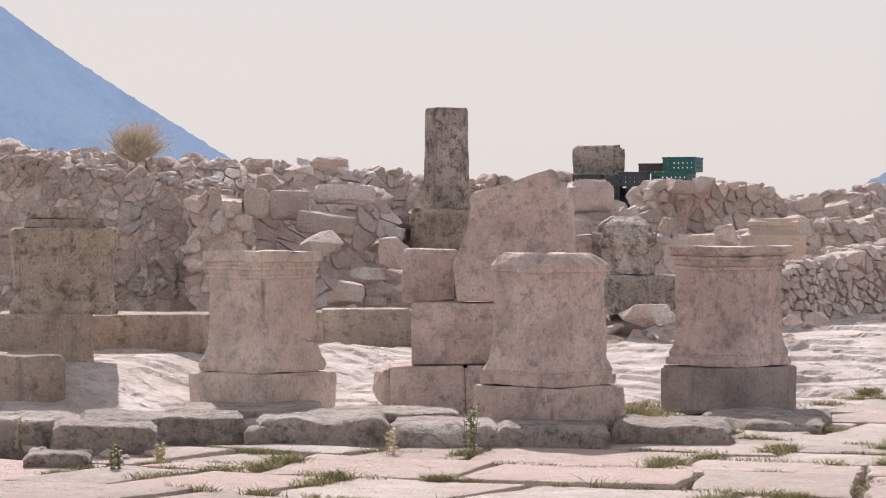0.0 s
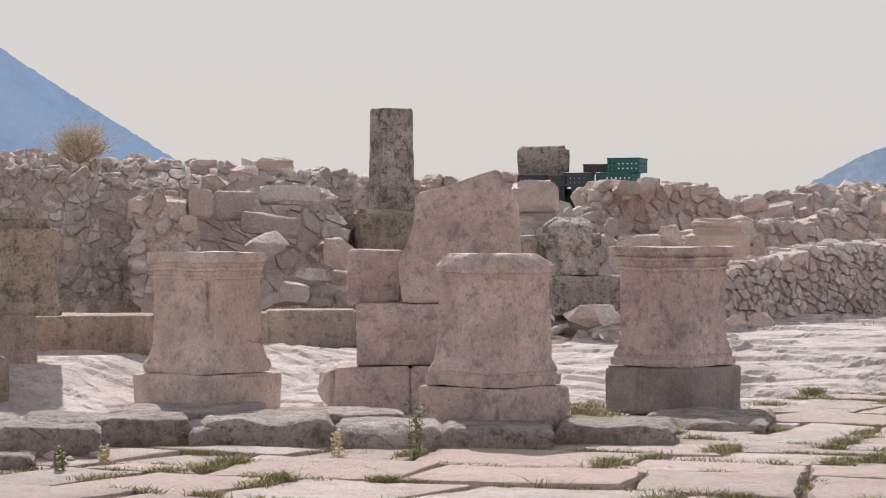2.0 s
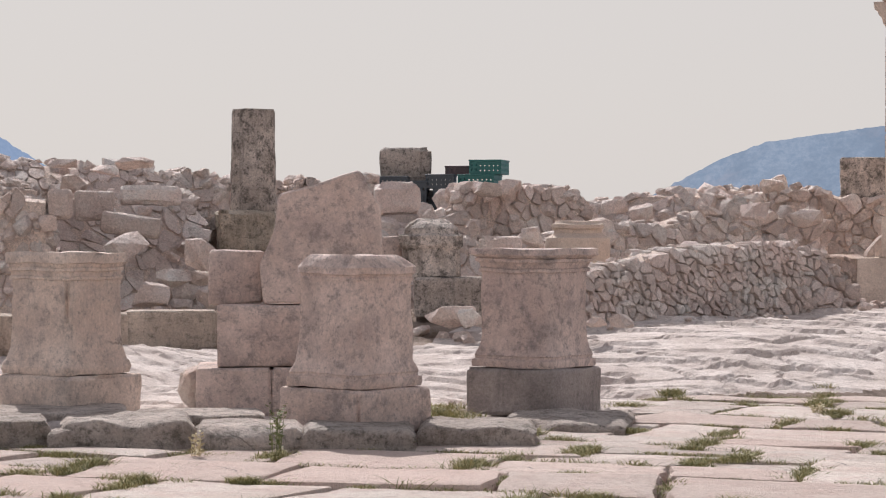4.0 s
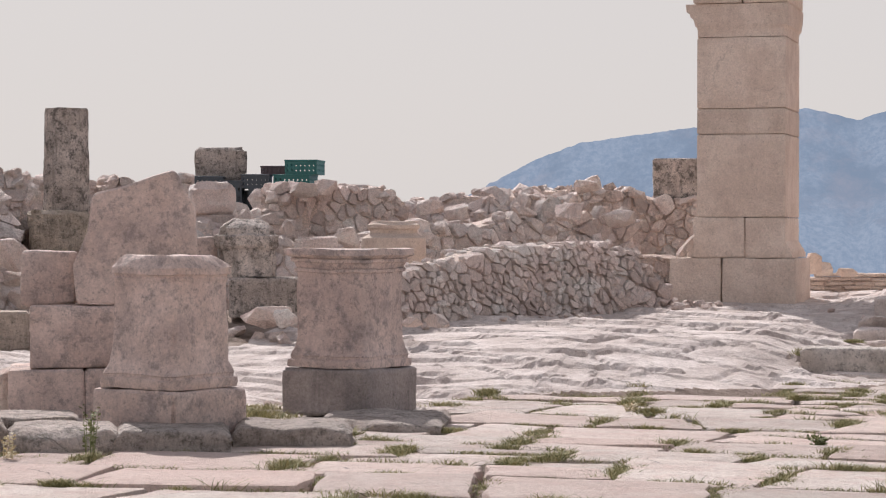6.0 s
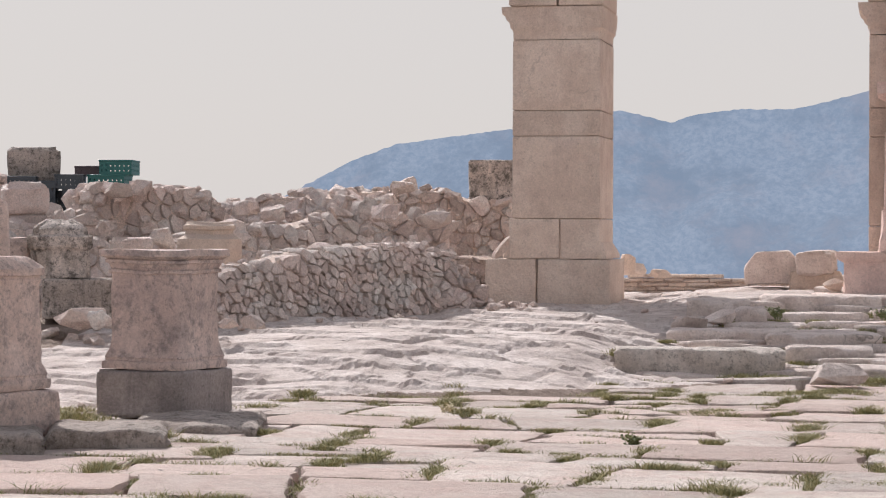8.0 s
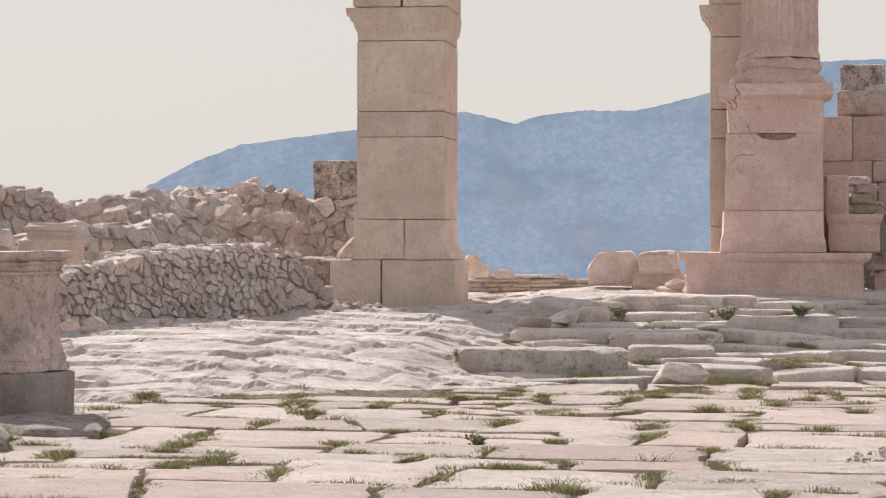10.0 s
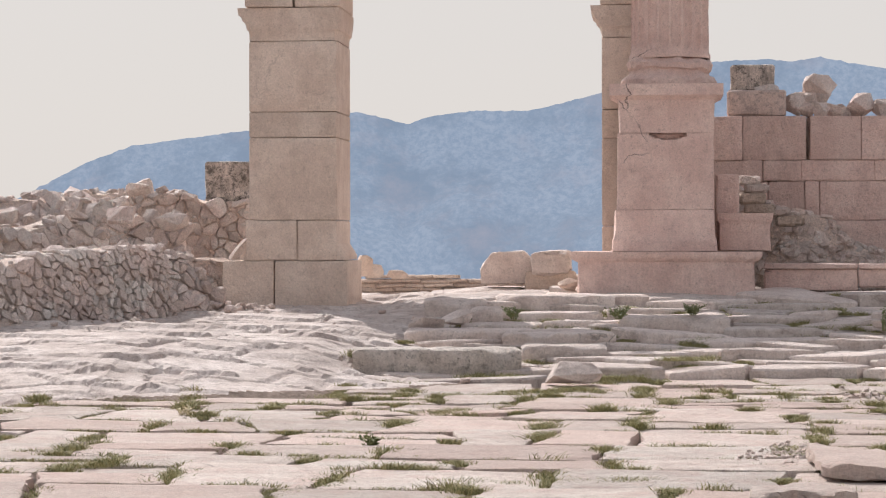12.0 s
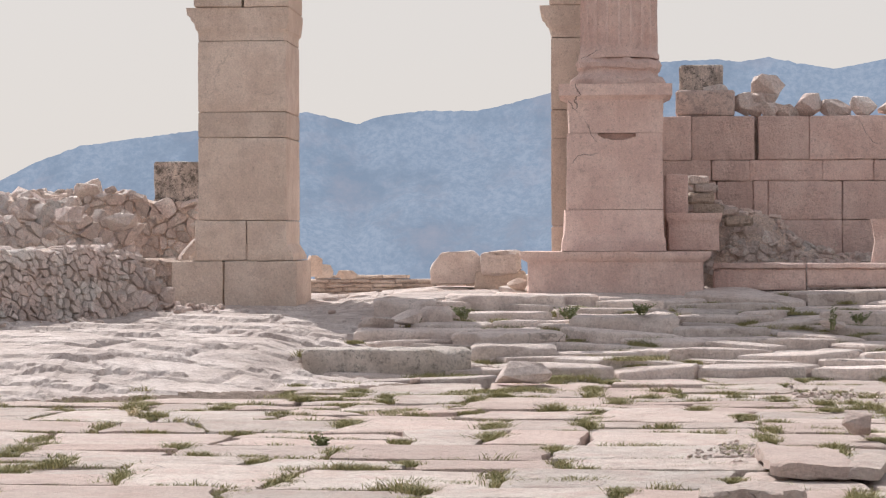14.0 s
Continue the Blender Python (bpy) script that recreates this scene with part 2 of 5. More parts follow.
def lathe_bm(keys, n=40, rough=0.006, seed=0, step=0.06, flutes=0, flute_depth=0.0, flute_from=0.0):
    """A round drum or base: keys of (height, radius)."""
    bm = bmesh.new()
    off = Vector((seed * 3.3, seed * 8.1, seed * 5.9))
    loops = []
    for z, r, _ in fill_rings([(a, b, 0) for a, b in keys], step):
        loop = []
        for k in range(n):
            a = 2 * math.pi * k / n
            rr = r
            if flutes and z > flute_from:
                across = 1 - 2 * abs((a * flutes / (2 * math.pi)) % 1 - 0.5) * 1.0
                up = min(1.0, (z - flute_from) / 0.12)
                inside = max(0.0, 1 - ((1 - across) / 0.8) ** 2 - (1 - up) ** 2)
                rr -= flute_depth * inside ** 0.5
            p = Vector((rr * math.cos(a), rr * math.sin(a), z))
            p += noise.noise_vector(p * 4 + off) * rough + noise.noise_vector(p * 14 + off) * rough * 0.5
            loop.append(bm.verts.new(p))
        loops.append(loop)
    for a, b in zip(loops, loops[1:]):
        for k in range(n):
            bm.faces.new((a[k], a[(k + 1) % n], b[(k + 1) % n], b[k]))
    bm.faces.new(loops[0][::-1])
    bm.faces.new(loops[-1])
    return bm


def hull_bm(seed, points=26, box=0.6):
    """An angular broken stone, about 2 x 2 x 2, around the origin."""
    rnd = random.Random(seed)
    bm = bmesh.new()
    for _ in range(points):
        v = Vector((rnd.gauss(0, 1), rnd.gauss(0, 1), rnd.gauss(0, 1))).normalized()
        big = max(abs(v.x), abs(v.y), abs(v.z))
        v = v * (1 - box) + v / big * box
        bm.verts.new(v * rnd.uniform(0.8, 1.08))
    out = bmesh.ops.convex_hull(bm, input=bm.verts[:])
    loose = [v for v in bm.verts if not v.link_faces]
    bmesh.ops.delete(bm, geom=loose, context="VERTS")
    return bm


def rough_stone_bm(seed):
    """A hull with its long edges split and its faces roughened."""
    bm = hull_bm(seed, 24, 0.62)
    bmesh.ops.subdivide_edges(bm, edges=[e for e in bm.edges if e.calc_length() > 0.5], cuts=1)
    bmesh.ops.triangulate(bm, faces=bm.faces[:])
    shake(bm, 0.08, 1.5, seed)
    return bm


STONES = [mesh_of("stone", rough_stone_bm(s), RUBBLE, False) for s in range(24)]


def boulder_bm(w, d, h, seed, rough=0.07):
    """A larger broken rock: a hull, subdivided and roughened, with its base on z = 0."""
    bm = hull_bm(seed, 15, 0.78)
    bmesh.ops.bevel(bm, geom=bm.edges[:], offset=0.035, segments=1, affect="EDGES")
    bmesh.ops.triangulate(bm, faces=bm.faces[:])
    bmesh.ops.subdivide_edges(bm, edges=[e for e in bm.edges if e.calc_length() > 0.35], cuts=1)
    shake(bm, rough, 1.7, seed)
    for v in bm.verts:
        v.co = (v.co.x * w / 2, v.co.y * d / 2, (v.co.z + 0.97) * h / 2)
    return bm


def rocks(name, rows, label, category, material, group="", depth=0.8, tilt=0.0):
    """Broken stones, each from (x, y, z, width, height, heading, lean)."""
    for i, (x, y, z, w, h, rz, lean) in enumerate(rows):
        solid(name, boulder_bm(w, w * depth, h, i + len(name) * 13), material,
              pose(x, y, z, 0, lean, rz), label, category, group, smooth=False)


# ---- ground ----
EDGE_X = [-60, -14.0, -9.45, -9.12, -8.71, -8.16, -7.4, -5.75, -5.5, -5.45, -5.2, -4.2, -3.0, -2.0, -1.0, 1.0, 60]
EDGE_Y = [5.0, 11.6, 13.4, 14.0, 14.5, 14.9, 15.1, 15.5, 16.2, 18.5, 20.9, 21.6, 22.5, 23.5, 24.4, 25.0, 26.0]


def paving_edge(x):
    """Where the paving ends and rock, kerbs and steps begin."""
    return float(np.interp(x, EDGE_X, EDGE_Y))


def slope(x, y):
    """The lie of the land behind the paving, rising to the gate and falling into the valley beyond."""
    d = y - max(20.8, paving_edge(x))
    left = np.interp(y, [11, 15, 19.5, 23.5, 26, 29, 33], [0.10, 0.11, 0.15, 0.25, 0.5, 0.7, 0.9])
    mid = np.interp(d, [-0.3, 0, 0.8, 2.0, 3.2, 8.6, 12], [0.0, 0.04, 0.12, 0.31, 0.43, 0.59, 0.65])
    right = np.interp(y, [24, 25, 26.5, 28, 29.5, 33], [0.02, 0.10, 0.28, 0.48, 0.70, 0.75])
    left += np.interp(x, [-10.6, -9.5], [1, 0]) * np.interp(y, [13.2, 14.2, 16.0, 18.5, 21.0, 22.5], [0, 0.07, 0.31, 0.30, 0.18, 0])
    k = np.interp(x, [-9, -6.5, -3.6, -2.4], [0, 1, 1, 2])
    return float(left * max(0, 1 - k) + mid * (1 - abs(k - 1)) + right * max(0, k - 1))


def land(x, y):
    """The ground's height: soil under the paving, ledged and fissured bedrock behind it."""
    e = paving_edge(x)
    drop = float(np.interp(y, [36.5, 45, 120, 400, 900], [0, -3, -30, -90, -120]))
    bed = -0.07 + 0.02 * noise.noise(Vector((x * 1.5, y * 1.5, 0)))
    if y < e - 0.35:
        return bed
    z = slope(x, y) + drop
    if y < 36 and -18 < x < 8:
        warp = noise.noise_vector(Vector((x * 0.7, y * 0.6, 5)))
        p = Vector((x * 0.34 + 0.3 * warp.x, y * 1.25 + 0.10 * x + 0.3 * warp.y, 0.3))
        swell = noise.noise(p * 0.8) * 0.8 + noise.noise(p * 2.3) * 0.55
        rug = noise.fractal(Vector((x * 1.5 + 0.5 * warp.y, y * 2.3 + 0.5 * warp.x, 1)), 0.8, 2.1, 5)
        lift = 0.085 * swell + 0.026 * rug
        at = Vector((x * 0.62 + 0.5 * warp.x, y * 1.5 + 0.12 * x + 0.5 * warp.y, 0))
        near2, plate = noise.voronoi(at, distance_metric="DISTANCE")
        off = at - plate[0]
        lift += 0.035 * noise.noise(plate[0] * 5.3) + 0.04 * (noise.noise(plate[0] * 3.1) * off.x + noise.noise(plate[0] * 4.3) * off.y)
        split = max(0.0, 1 - (near2[1] - near2[0]) / 0.06)
        k = (lift + 0.3) / 0.05                             # bedding ledges
        fr = k - math.floor(k)
        lift = 0.12 * lift + 0.88 * ((math.floor(k) + min(1.0, max(0.0, (fr - 0.9) / 0.1))) * 0.05 - 0.3)
        dist, pts = noise.voronoi(Vector((x * 3.4 + warp.x, y * 2.8 + warp.z, 0)), distance_metric="DISTANCE")
        knob = max(0.0, 0.5 - dist[0]) * (0.5 + noise.noise(pts[0] * 3.7))
        brink = max(0.0, 1 - abs(y - e - 0.7) / 0.9)         # cobbly along the paving's edge
        patchy = min(1.0, max(0.0, -0.15 + 1.6 * noise.noise(Vector((x * 0.45, y * 0.5, 9))) + 1.0 * brink))
        lift += -0.045 * split + 0.17 * knob * patchy + 0.006 * noise.noise(Vector((x * 5, y * 7, 2))) + 0.002 * noise.noise(Vector((x * 17, y * 13, 2)))
        amp = min(1.0, max(0.0, (y - e + 0.2) / 0.5)) * (0.85 if -8.5 < x < -2.2 else 0.6)
        z += amp * lift
    f = min(1.0, (y - e + 0.35) / 0.4)
    return bed + (z - bed) * f * f * (3 - 2 * f)


def spaced(fine0, fine1, step, far0, far1):
    xs = list(np.arange(fine0, fine1, step))
    d, x = step, fine1
    while x < far1:
        xs.append(x)
        d *= 1.35
        x += d
    d, x = step, fine0 - step
    low = []
    while x > far0:
        low.append(x)
        d *= 1.35
        x -= d
    return [far0] + low[::-1] + xs + [far1]


GX = spaced(-14.5, 3.6, 0.036, -900, 900)
GY = spaced(12.8, 32.0, 0.055, -300, 900)
verts = [(x, y, land(x, y)) for y in GY for x in GX]
nx = len(GX)
faces, which = [], []
for j in range(len(GY) - 1):
    for i in range(nx - 1):
        faces.append((j * nx + i, j * nx + i + 1, (j + 1) * nx + i + 1, (j + 1) * nx + i))
        x, y = GX[i], GY[j]
        which.append(0 if y < paving_edge(x) or y > 36 or (x < -9 and y > 22.5) or (x > 1.2 and y > 31) else 1)
me = bpy.data.meshes.new("ground")
me.from_pydata(verts, [], faces)
me.materials.append(SOIL)
me.materials.append(BEDROCK)
me.polygons.foreach_set("material_index", which)
ground = tagged(new("ground", me), "pale weathered limestone bedrock and dry soil", "ground", kind="structure")


# ---- far mountains ----
def mountain(name, label, ridge, reach, colour, shade, bare, foot):
    """A far range, its haze painted in as glowing colour: its skyline from (bearing, elevation) in degrees at that
    reach, falling towards the valley.
    """
    m = bpy.data.materials.new(name + "_haze")
    m.use_nodes = True
    N, L = m.node_tree.nodes, m.node_tree.links
    geo = N.new("ShaderNodeNewGeometry")

    def patch(size, lo, hi, under, over, stretch=(1, 1, 1)):
        tex, span, mixer, mp = N.new("ShaderNodeTexNoise"), N.new("ShaderNodeMapRange"), N.new("ShaderNodeMix"), N.new("ShaderNodeMapping")
        mp.inputs["Scale"].default_value = stretch
        L.new(geo.outputs["Position"], mp.inputs["Vector"])
        tex.inputs["Scale"].default_value, tex.inputs["Detail"].default_value, tex.inputs["Roughness"].default_value = 1 / size, 8, 0.72
        L.new(mp.outputs["Vector"], tex.inputs["Vector"])
        span.inputs["From Min"].default_value, span.inputs["From Max"].default_value = lo, hi
        L.new(tex.outputs["Fac"], span.inputs["Value"])
        mixer.data_type = "RGBA"
        L.new(span.outputs["Result"], mixer.inputs["Factor"])
        for key, v in (("A", under), ("B", over)):
            if hasattr(v, "is_output"):
                L.new(v, mixer.inputs[key])
            else:
                mixer.inputs[key].default_value = (*v, 1)
        return mixer.outputs["Result"]

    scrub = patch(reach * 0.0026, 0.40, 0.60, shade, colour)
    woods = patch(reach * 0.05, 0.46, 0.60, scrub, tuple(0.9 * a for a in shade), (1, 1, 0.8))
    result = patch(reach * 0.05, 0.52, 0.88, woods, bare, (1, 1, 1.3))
    # the painted haze glows by itself, over a dull surface
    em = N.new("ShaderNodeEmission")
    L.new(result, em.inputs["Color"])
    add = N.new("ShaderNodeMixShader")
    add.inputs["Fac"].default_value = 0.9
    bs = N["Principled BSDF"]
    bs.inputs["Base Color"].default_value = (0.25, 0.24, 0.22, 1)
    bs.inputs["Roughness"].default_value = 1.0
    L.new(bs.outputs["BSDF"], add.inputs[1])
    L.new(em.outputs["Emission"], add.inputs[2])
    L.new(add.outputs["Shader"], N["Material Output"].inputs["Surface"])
    azs = [a for a, _ in ridge]
    els = [e for _, e in ridge]
    pts, cols = [], 700
    rows_n = 40
    for j in range(rows_n):
        f = j / (rows_n - 1)
        for i in range(cols):
            az = azs[0] + (azs[-1] - azs[0]) * i / (cols - 1)
            top = reach * math.tan(radians(float(np.interp(az, azs, els)))) + EYE
            d = reach * (1 - 0.45 * f)
            a = radians(az)
            x, y = d * math.sin(a), d * math.cos(a)
            z = top + (foot - top) * f ** 0.8
            p = Vector((x, y, 0)) * (6.0 / reach)
            z += (noise.ridged_multi_fractal(p * 1.7, 0.8, 2.1, 5, 1.0, 2.0) - 1.0) * reach * 0.03 * min(1, f * 3)
            z += (noise.noise(Vector((az * 6.0, f * 9, 2))) * 0.0006 + max(0.0, noise.noise(Vector((az * 45.0, f * 60, 2)))) * 0.0006) * reach
            pts.append((x, y, z))
    fs = [(j * cols + i, j * cols + i + 1, (j + 1) * cols + i + 1, (j + 1) * cols + i) for j in range(rows_n - 1) for i in range(cols - 1)]
    data = bpy.data.meshes.new(name)
    data.from_pydata(pts, [], fs)
    data.materials.append(m)
    data.shade_smooth()
    return tagged(new(name, data), label, "mountain", kind="structure")


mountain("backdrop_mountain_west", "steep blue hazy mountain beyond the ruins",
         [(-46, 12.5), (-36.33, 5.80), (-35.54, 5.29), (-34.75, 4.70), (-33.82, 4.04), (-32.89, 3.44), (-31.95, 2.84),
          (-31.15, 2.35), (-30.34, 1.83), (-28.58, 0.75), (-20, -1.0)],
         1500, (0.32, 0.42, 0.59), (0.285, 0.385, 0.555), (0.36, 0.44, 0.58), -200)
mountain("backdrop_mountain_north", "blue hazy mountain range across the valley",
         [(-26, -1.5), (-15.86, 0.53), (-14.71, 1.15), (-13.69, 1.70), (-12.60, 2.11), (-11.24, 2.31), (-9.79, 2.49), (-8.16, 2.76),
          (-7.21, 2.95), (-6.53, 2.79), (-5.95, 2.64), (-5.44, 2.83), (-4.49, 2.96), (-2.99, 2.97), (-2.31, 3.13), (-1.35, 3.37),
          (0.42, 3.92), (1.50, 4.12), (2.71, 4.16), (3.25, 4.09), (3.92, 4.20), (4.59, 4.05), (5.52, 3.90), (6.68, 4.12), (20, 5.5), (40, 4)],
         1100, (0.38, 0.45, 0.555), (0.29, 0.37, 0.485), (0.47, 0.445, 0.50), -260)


# ---- moulded statue bases on the paving's edge ----
def statue_base(b, turn, label, body, seed, material, foot, worn=0.012):
    """A square moulded statue base turned on its axis: a separate plinth below, a flared and moulded shaft above."""
    across = 0.96 * (math.cos(radians(turn)) + math.sin(radians(turn)))  # its corners are worn
    root = thing("statue_base", pose(b[0], b[1], b[2], 0, 0, b[5]) @ Matrix.Translation((0, b[3] / 2, 0)) @ pose(0, 0, 0, 0, 0, -turn), label, "statue base", "statue bases along the paving")
    w, h = b[3] / across, b[4]
    part("plinth", block_bm(w, w, h + 0.1, 0.025, 0.014, 13, seed, 0.06), foot, root, m=pose(0, 0, -0.1))
    keys = [(h + z + 0.006, a / across, a / across) for z, a in body]
    shaft = profile_bm(fill_rings(keys, 0.02), 20, 0.012, seed, 0.012, 0.05)
    top = h + body[-1][0]
    for v in shaft.verts:                                    # the crown is battered, most at its corners
        near_top = max(0.0, 1 - (top - v.co.z) / 0.22)
        corner = min(abs(v.co.x), abs(v.co.y)) / (w / 2)
        bite = max(0.0, noise.noise(v.co * 3.4 + Vector((seed * 2.1, seed, 0))) + 0.25 * corner) * worn * near_top
        v.co.x *= 1 - bite * 3
        v.co.y *= 1 - bite * 3
        v.co.z -= bite * 0.35
    part("shaft", shaft, material, root)
    return root


def front(b, d):
    """The pose of a thing of that depth whose front foot is at b = (x, y, z, width, height, heading)."""
    return pose(b[0], b[1], b[2], 0, 0, b[5]) @ Matrix.Translation((0, d / 2, 0))


# body: (height above the plinth, half width)
b = (-6.42, 15.55, 0.12, 1.07, 0.24, 22.4)
statue_base(b, 42, "broken-topped pinkish limestone statue base on the kerb",
            [(0, 0.49), (0.04, 0.5), (0.07, 0.497), (0.076, 0.472), (0.095, 0.470), (0.102, 0.478), (0.12, 0.470), (0.18, 0.435), (0.30, 0.415), (0.70, 0.400), (0.765, 0.404), (0.775, 0.416), (0.785, 0.418), (0.795, 0.408), (0.81, 0.412), (0.82, 0.436), (0.868, 0.440), (0.885, 0.420), (0.93, 0.378), (0.955, 0.340)], 3, ALTAR, ALTAR, 0.06)
b = (-5.91, 18.06, 0.10, 1.08, 0.28, 18.1)
statue_base(b, 30, "greyish limestone statue base with crisp crown moulding",
            [(0, 0.505), (0.03, 0.51), (0.06, 0.507), (0.067, 0.482), (0.085, 0.480), (0.092, 0.488), (0.15, 0.460), (0.24, 0.435), (0.5, 0.43), (0.77, 0.432), (0.777, 0.456), (0.80, 0.458), (0.807, 0.438), (0.85, 0.462), (0.857, 0.486), (0.88, 0.488), (0.887, 0.470), (0.90, 0.50), (0.91, 0.525), (0.915, 0.535), (0.955, 0.535), (0.965, 0.53)], 5, GREY_ALTAR, PLINTH)
b = (-8.82, 15.69, 0.14, 1.12, 0.25, 29.3)
statue_base(b, 44, "cream limestone statue base with a cracked crown",
            [(0, 0.485), (0.05, 0.495), (0.10, 0.475), (0.106, 0.462), (0.13, 0.455), (0.20, 0.428), (0.32, 0.415), (0.72, 0.412), (0.727, 0.432), (0.745, 0.434), (0.752, 0.416), (0.785, 0.420), (0.792, 0.442), (0.812, 0.444), (0.819, 0.428), (0.845, 0.440), (0.852, 0.462), (0.90, 0.466), (0.93, 0.455)], 8, CREAM_ALTAR, CREAM_ALTAR)

# the tall pedestal with a broken slab on it
b = (-7.72, 16.70, 0.11, 0.94, 0.32, 24.8)
root = thing("broken_pedestal", front(b, 0.9), "limestone pedestal of stacked blocks with a cracked foot", "pedestal")
part("foot_block", block_bm(b[3] * 0.62, 0.9, b[4] + 0.12, 0.02, 0.008, 6, 21, 0.06), ALTAR, root, m=pose(-b[3] * 0.19, 0, -0.12))
part("foot_block", block_bm(b[3] * 0.375, 0.9, b[4] + 0.12, 0.02, 0.008, 6, 22, 0.06), ALTAR, root, m=pose(b[3] * 0.31, 0.01, -0.12))
c = (-7.71, 16.76, 0.43, 0.73, 0.48, 24.7)
part("die", block_bm(c[3], 0.8, c[4], 0.02, 0.006, 7, 23, 0.04), ALTAR, root, m=pose(0.06, 0.03, b[4] + 0.005))
c = (-8.00, 17.12, 0.90, 0.44, 0.43, 25.0)
part("upper_block", block_bm(c[3], 0.4, c[4], 0.03, 0.012, 7, 24, 0.08), ALTAR, root, m=pose(-0.16, 0.2, b[4] + 0.475))


def slab_outline_bm(outline, thick, seed, rough=0.02):
    """An upright broken slab from its outline (x, z), with worn faces."""
    bm = bmesh.new()
    a = [bm.verts.new((x, -thick / 2, z)) for x, z in outline]
    f = bm.faces.new(a)
    out = bmesh.ops.extrude_face_region(bm, geom=[f])
    bmesh.ops.translate(bm, verts=[g for g in out["geom"] if isinstance(g, bmesh.types.BMVert)], vec=(0, thick, 0))
    bmesh.ops.bevel(bm, geom=bm.edges[:], offset=0.014, segments=1, affect="EDGES")
    bmesh.ops.triangulate(bm, faces=bm.faces[:])
    for _ in range(3):
        bmesh.ops.subdivide_edges(bm, edges=[e for e in bm.edges if e.calc_length() > 0.12], cuts=1)
        bmesh.ops.triangulate(bm, faces=bm.faces[:])
    shake(bm, rough, 2.5, seed)
    return bm


b = (-7.31, 17.00, 0.93, 0.97, 1.04, 23.3)
solid("broken_slab", slab_outline_bm([(-0.44, 0.0), (-0.45, 0.05), (-0.475, 0.30), (-0.42, 0.44), (-0.375, 0.56), (-0.33, 0.82), (-0.30, 0.86), (-0.05, 0.92), (0.18, 1.0), (0.30, 1.04), (0.335, 1.0), (0.39, 0.84), (0.46, 0.77), (0.475, 0.40), (0.47, 0.0), (0.0, -0.01)], 0.42, 4, 0.013),
      ALTAR, front(b, 0.4), "broken pinkish limestone slab with a jagged upper edge, leaning on a pedestal", "stone slab")

# the dark base on the bench by the rubble wall, and the bench's blocks
b = (-10.84, 16.03, 0.81, 0.82, 0.84, 34.1)
root = thing("old_altar", front(b, 0.74) @ Matrix.Scale(0.82, 4), "dark lichened limestone base with a stepped crown", "statue base")
part("body", profile_bm(fill_rings([(0, 0.53, 0.46), (0.10, 0.525, 0.46), (0.14, 0.488, 0.43), (0.58, 0.483, 0.42), (0.60, 0.50, 0.44), (0.65, 0.512, 0.45), (0.83, 0.515, 0.46), (0.85, 0.50, 0.45)], 0.03), 14, 0.014, 31, 0.03, 0.06), CREAM_LICHEN, root)
part("crown_step", profile_bm(fill_rings([(0.852, 0.40, 0.38), (0.90, 0.395, 0.375), (0.94, 0.375, 0.36)], 0.03), 12, 0.012, 32, 0.02, 0.05), CREAM_LICHEN, root, m=pose(0.02, 0, 0))
part("crown_top", profile_bm(fill_rings([(0.942, 0.31, 0.33), (0.99, 0.30, 0.32), (1.06, 0.29, 0.31)], 0.03), 12, 0.012, 33, 0.02, 0.05), CREAM_LICHEN, root, m=pose(-0.03, 0, 0))
for i, (b, d) in enumerate([((-11.59, 15.49, 0.42, 0.84, 0.40, 36.8), 0.8), ((-10.91, 15.88, 0.42, 0.72, 0.40, 34.5), 0.8), ((-10.94, 17.52, 0.40, 0.99, 0.36, 32.0), 0.7),
                            ((-11.38, 20.33, 0.35, 1.07, 0.33, 29.2), 0.6), ((-11.66, 23.02, 0.28, 0.94, 0.34, 26.9), 0.6), ((-11.38, 24.48, 0.22, 0.79, 0.36, 24.9), 0.6)]):
    solid("bench_block", block_bm(b[3] + 0.03, d, b[4] + 0.2, 0.02, 0.012, 8, 40 + i, 0.05), BENCH, front((b[0], b[1], b[2] - 0.2, b[3], b[4], b[5]), d), "long weathered limestone bench block with dark stains", "stone block", "bench blocks below the rubble wall")
b = (-10.54, 14.72, 0.29, 0.98, 0.26, 35.6)
solid("low_block", block_bm(b[3], 0.8, b[4] + 0.15, 0.05, 0.015, 8, 47, 0.08), BENCH, front((b[0], b[1], b[2] - 0.15, b[3], b[4], b[5]), 0.8), "low shaded limestone block in front of the bench", "stone block")


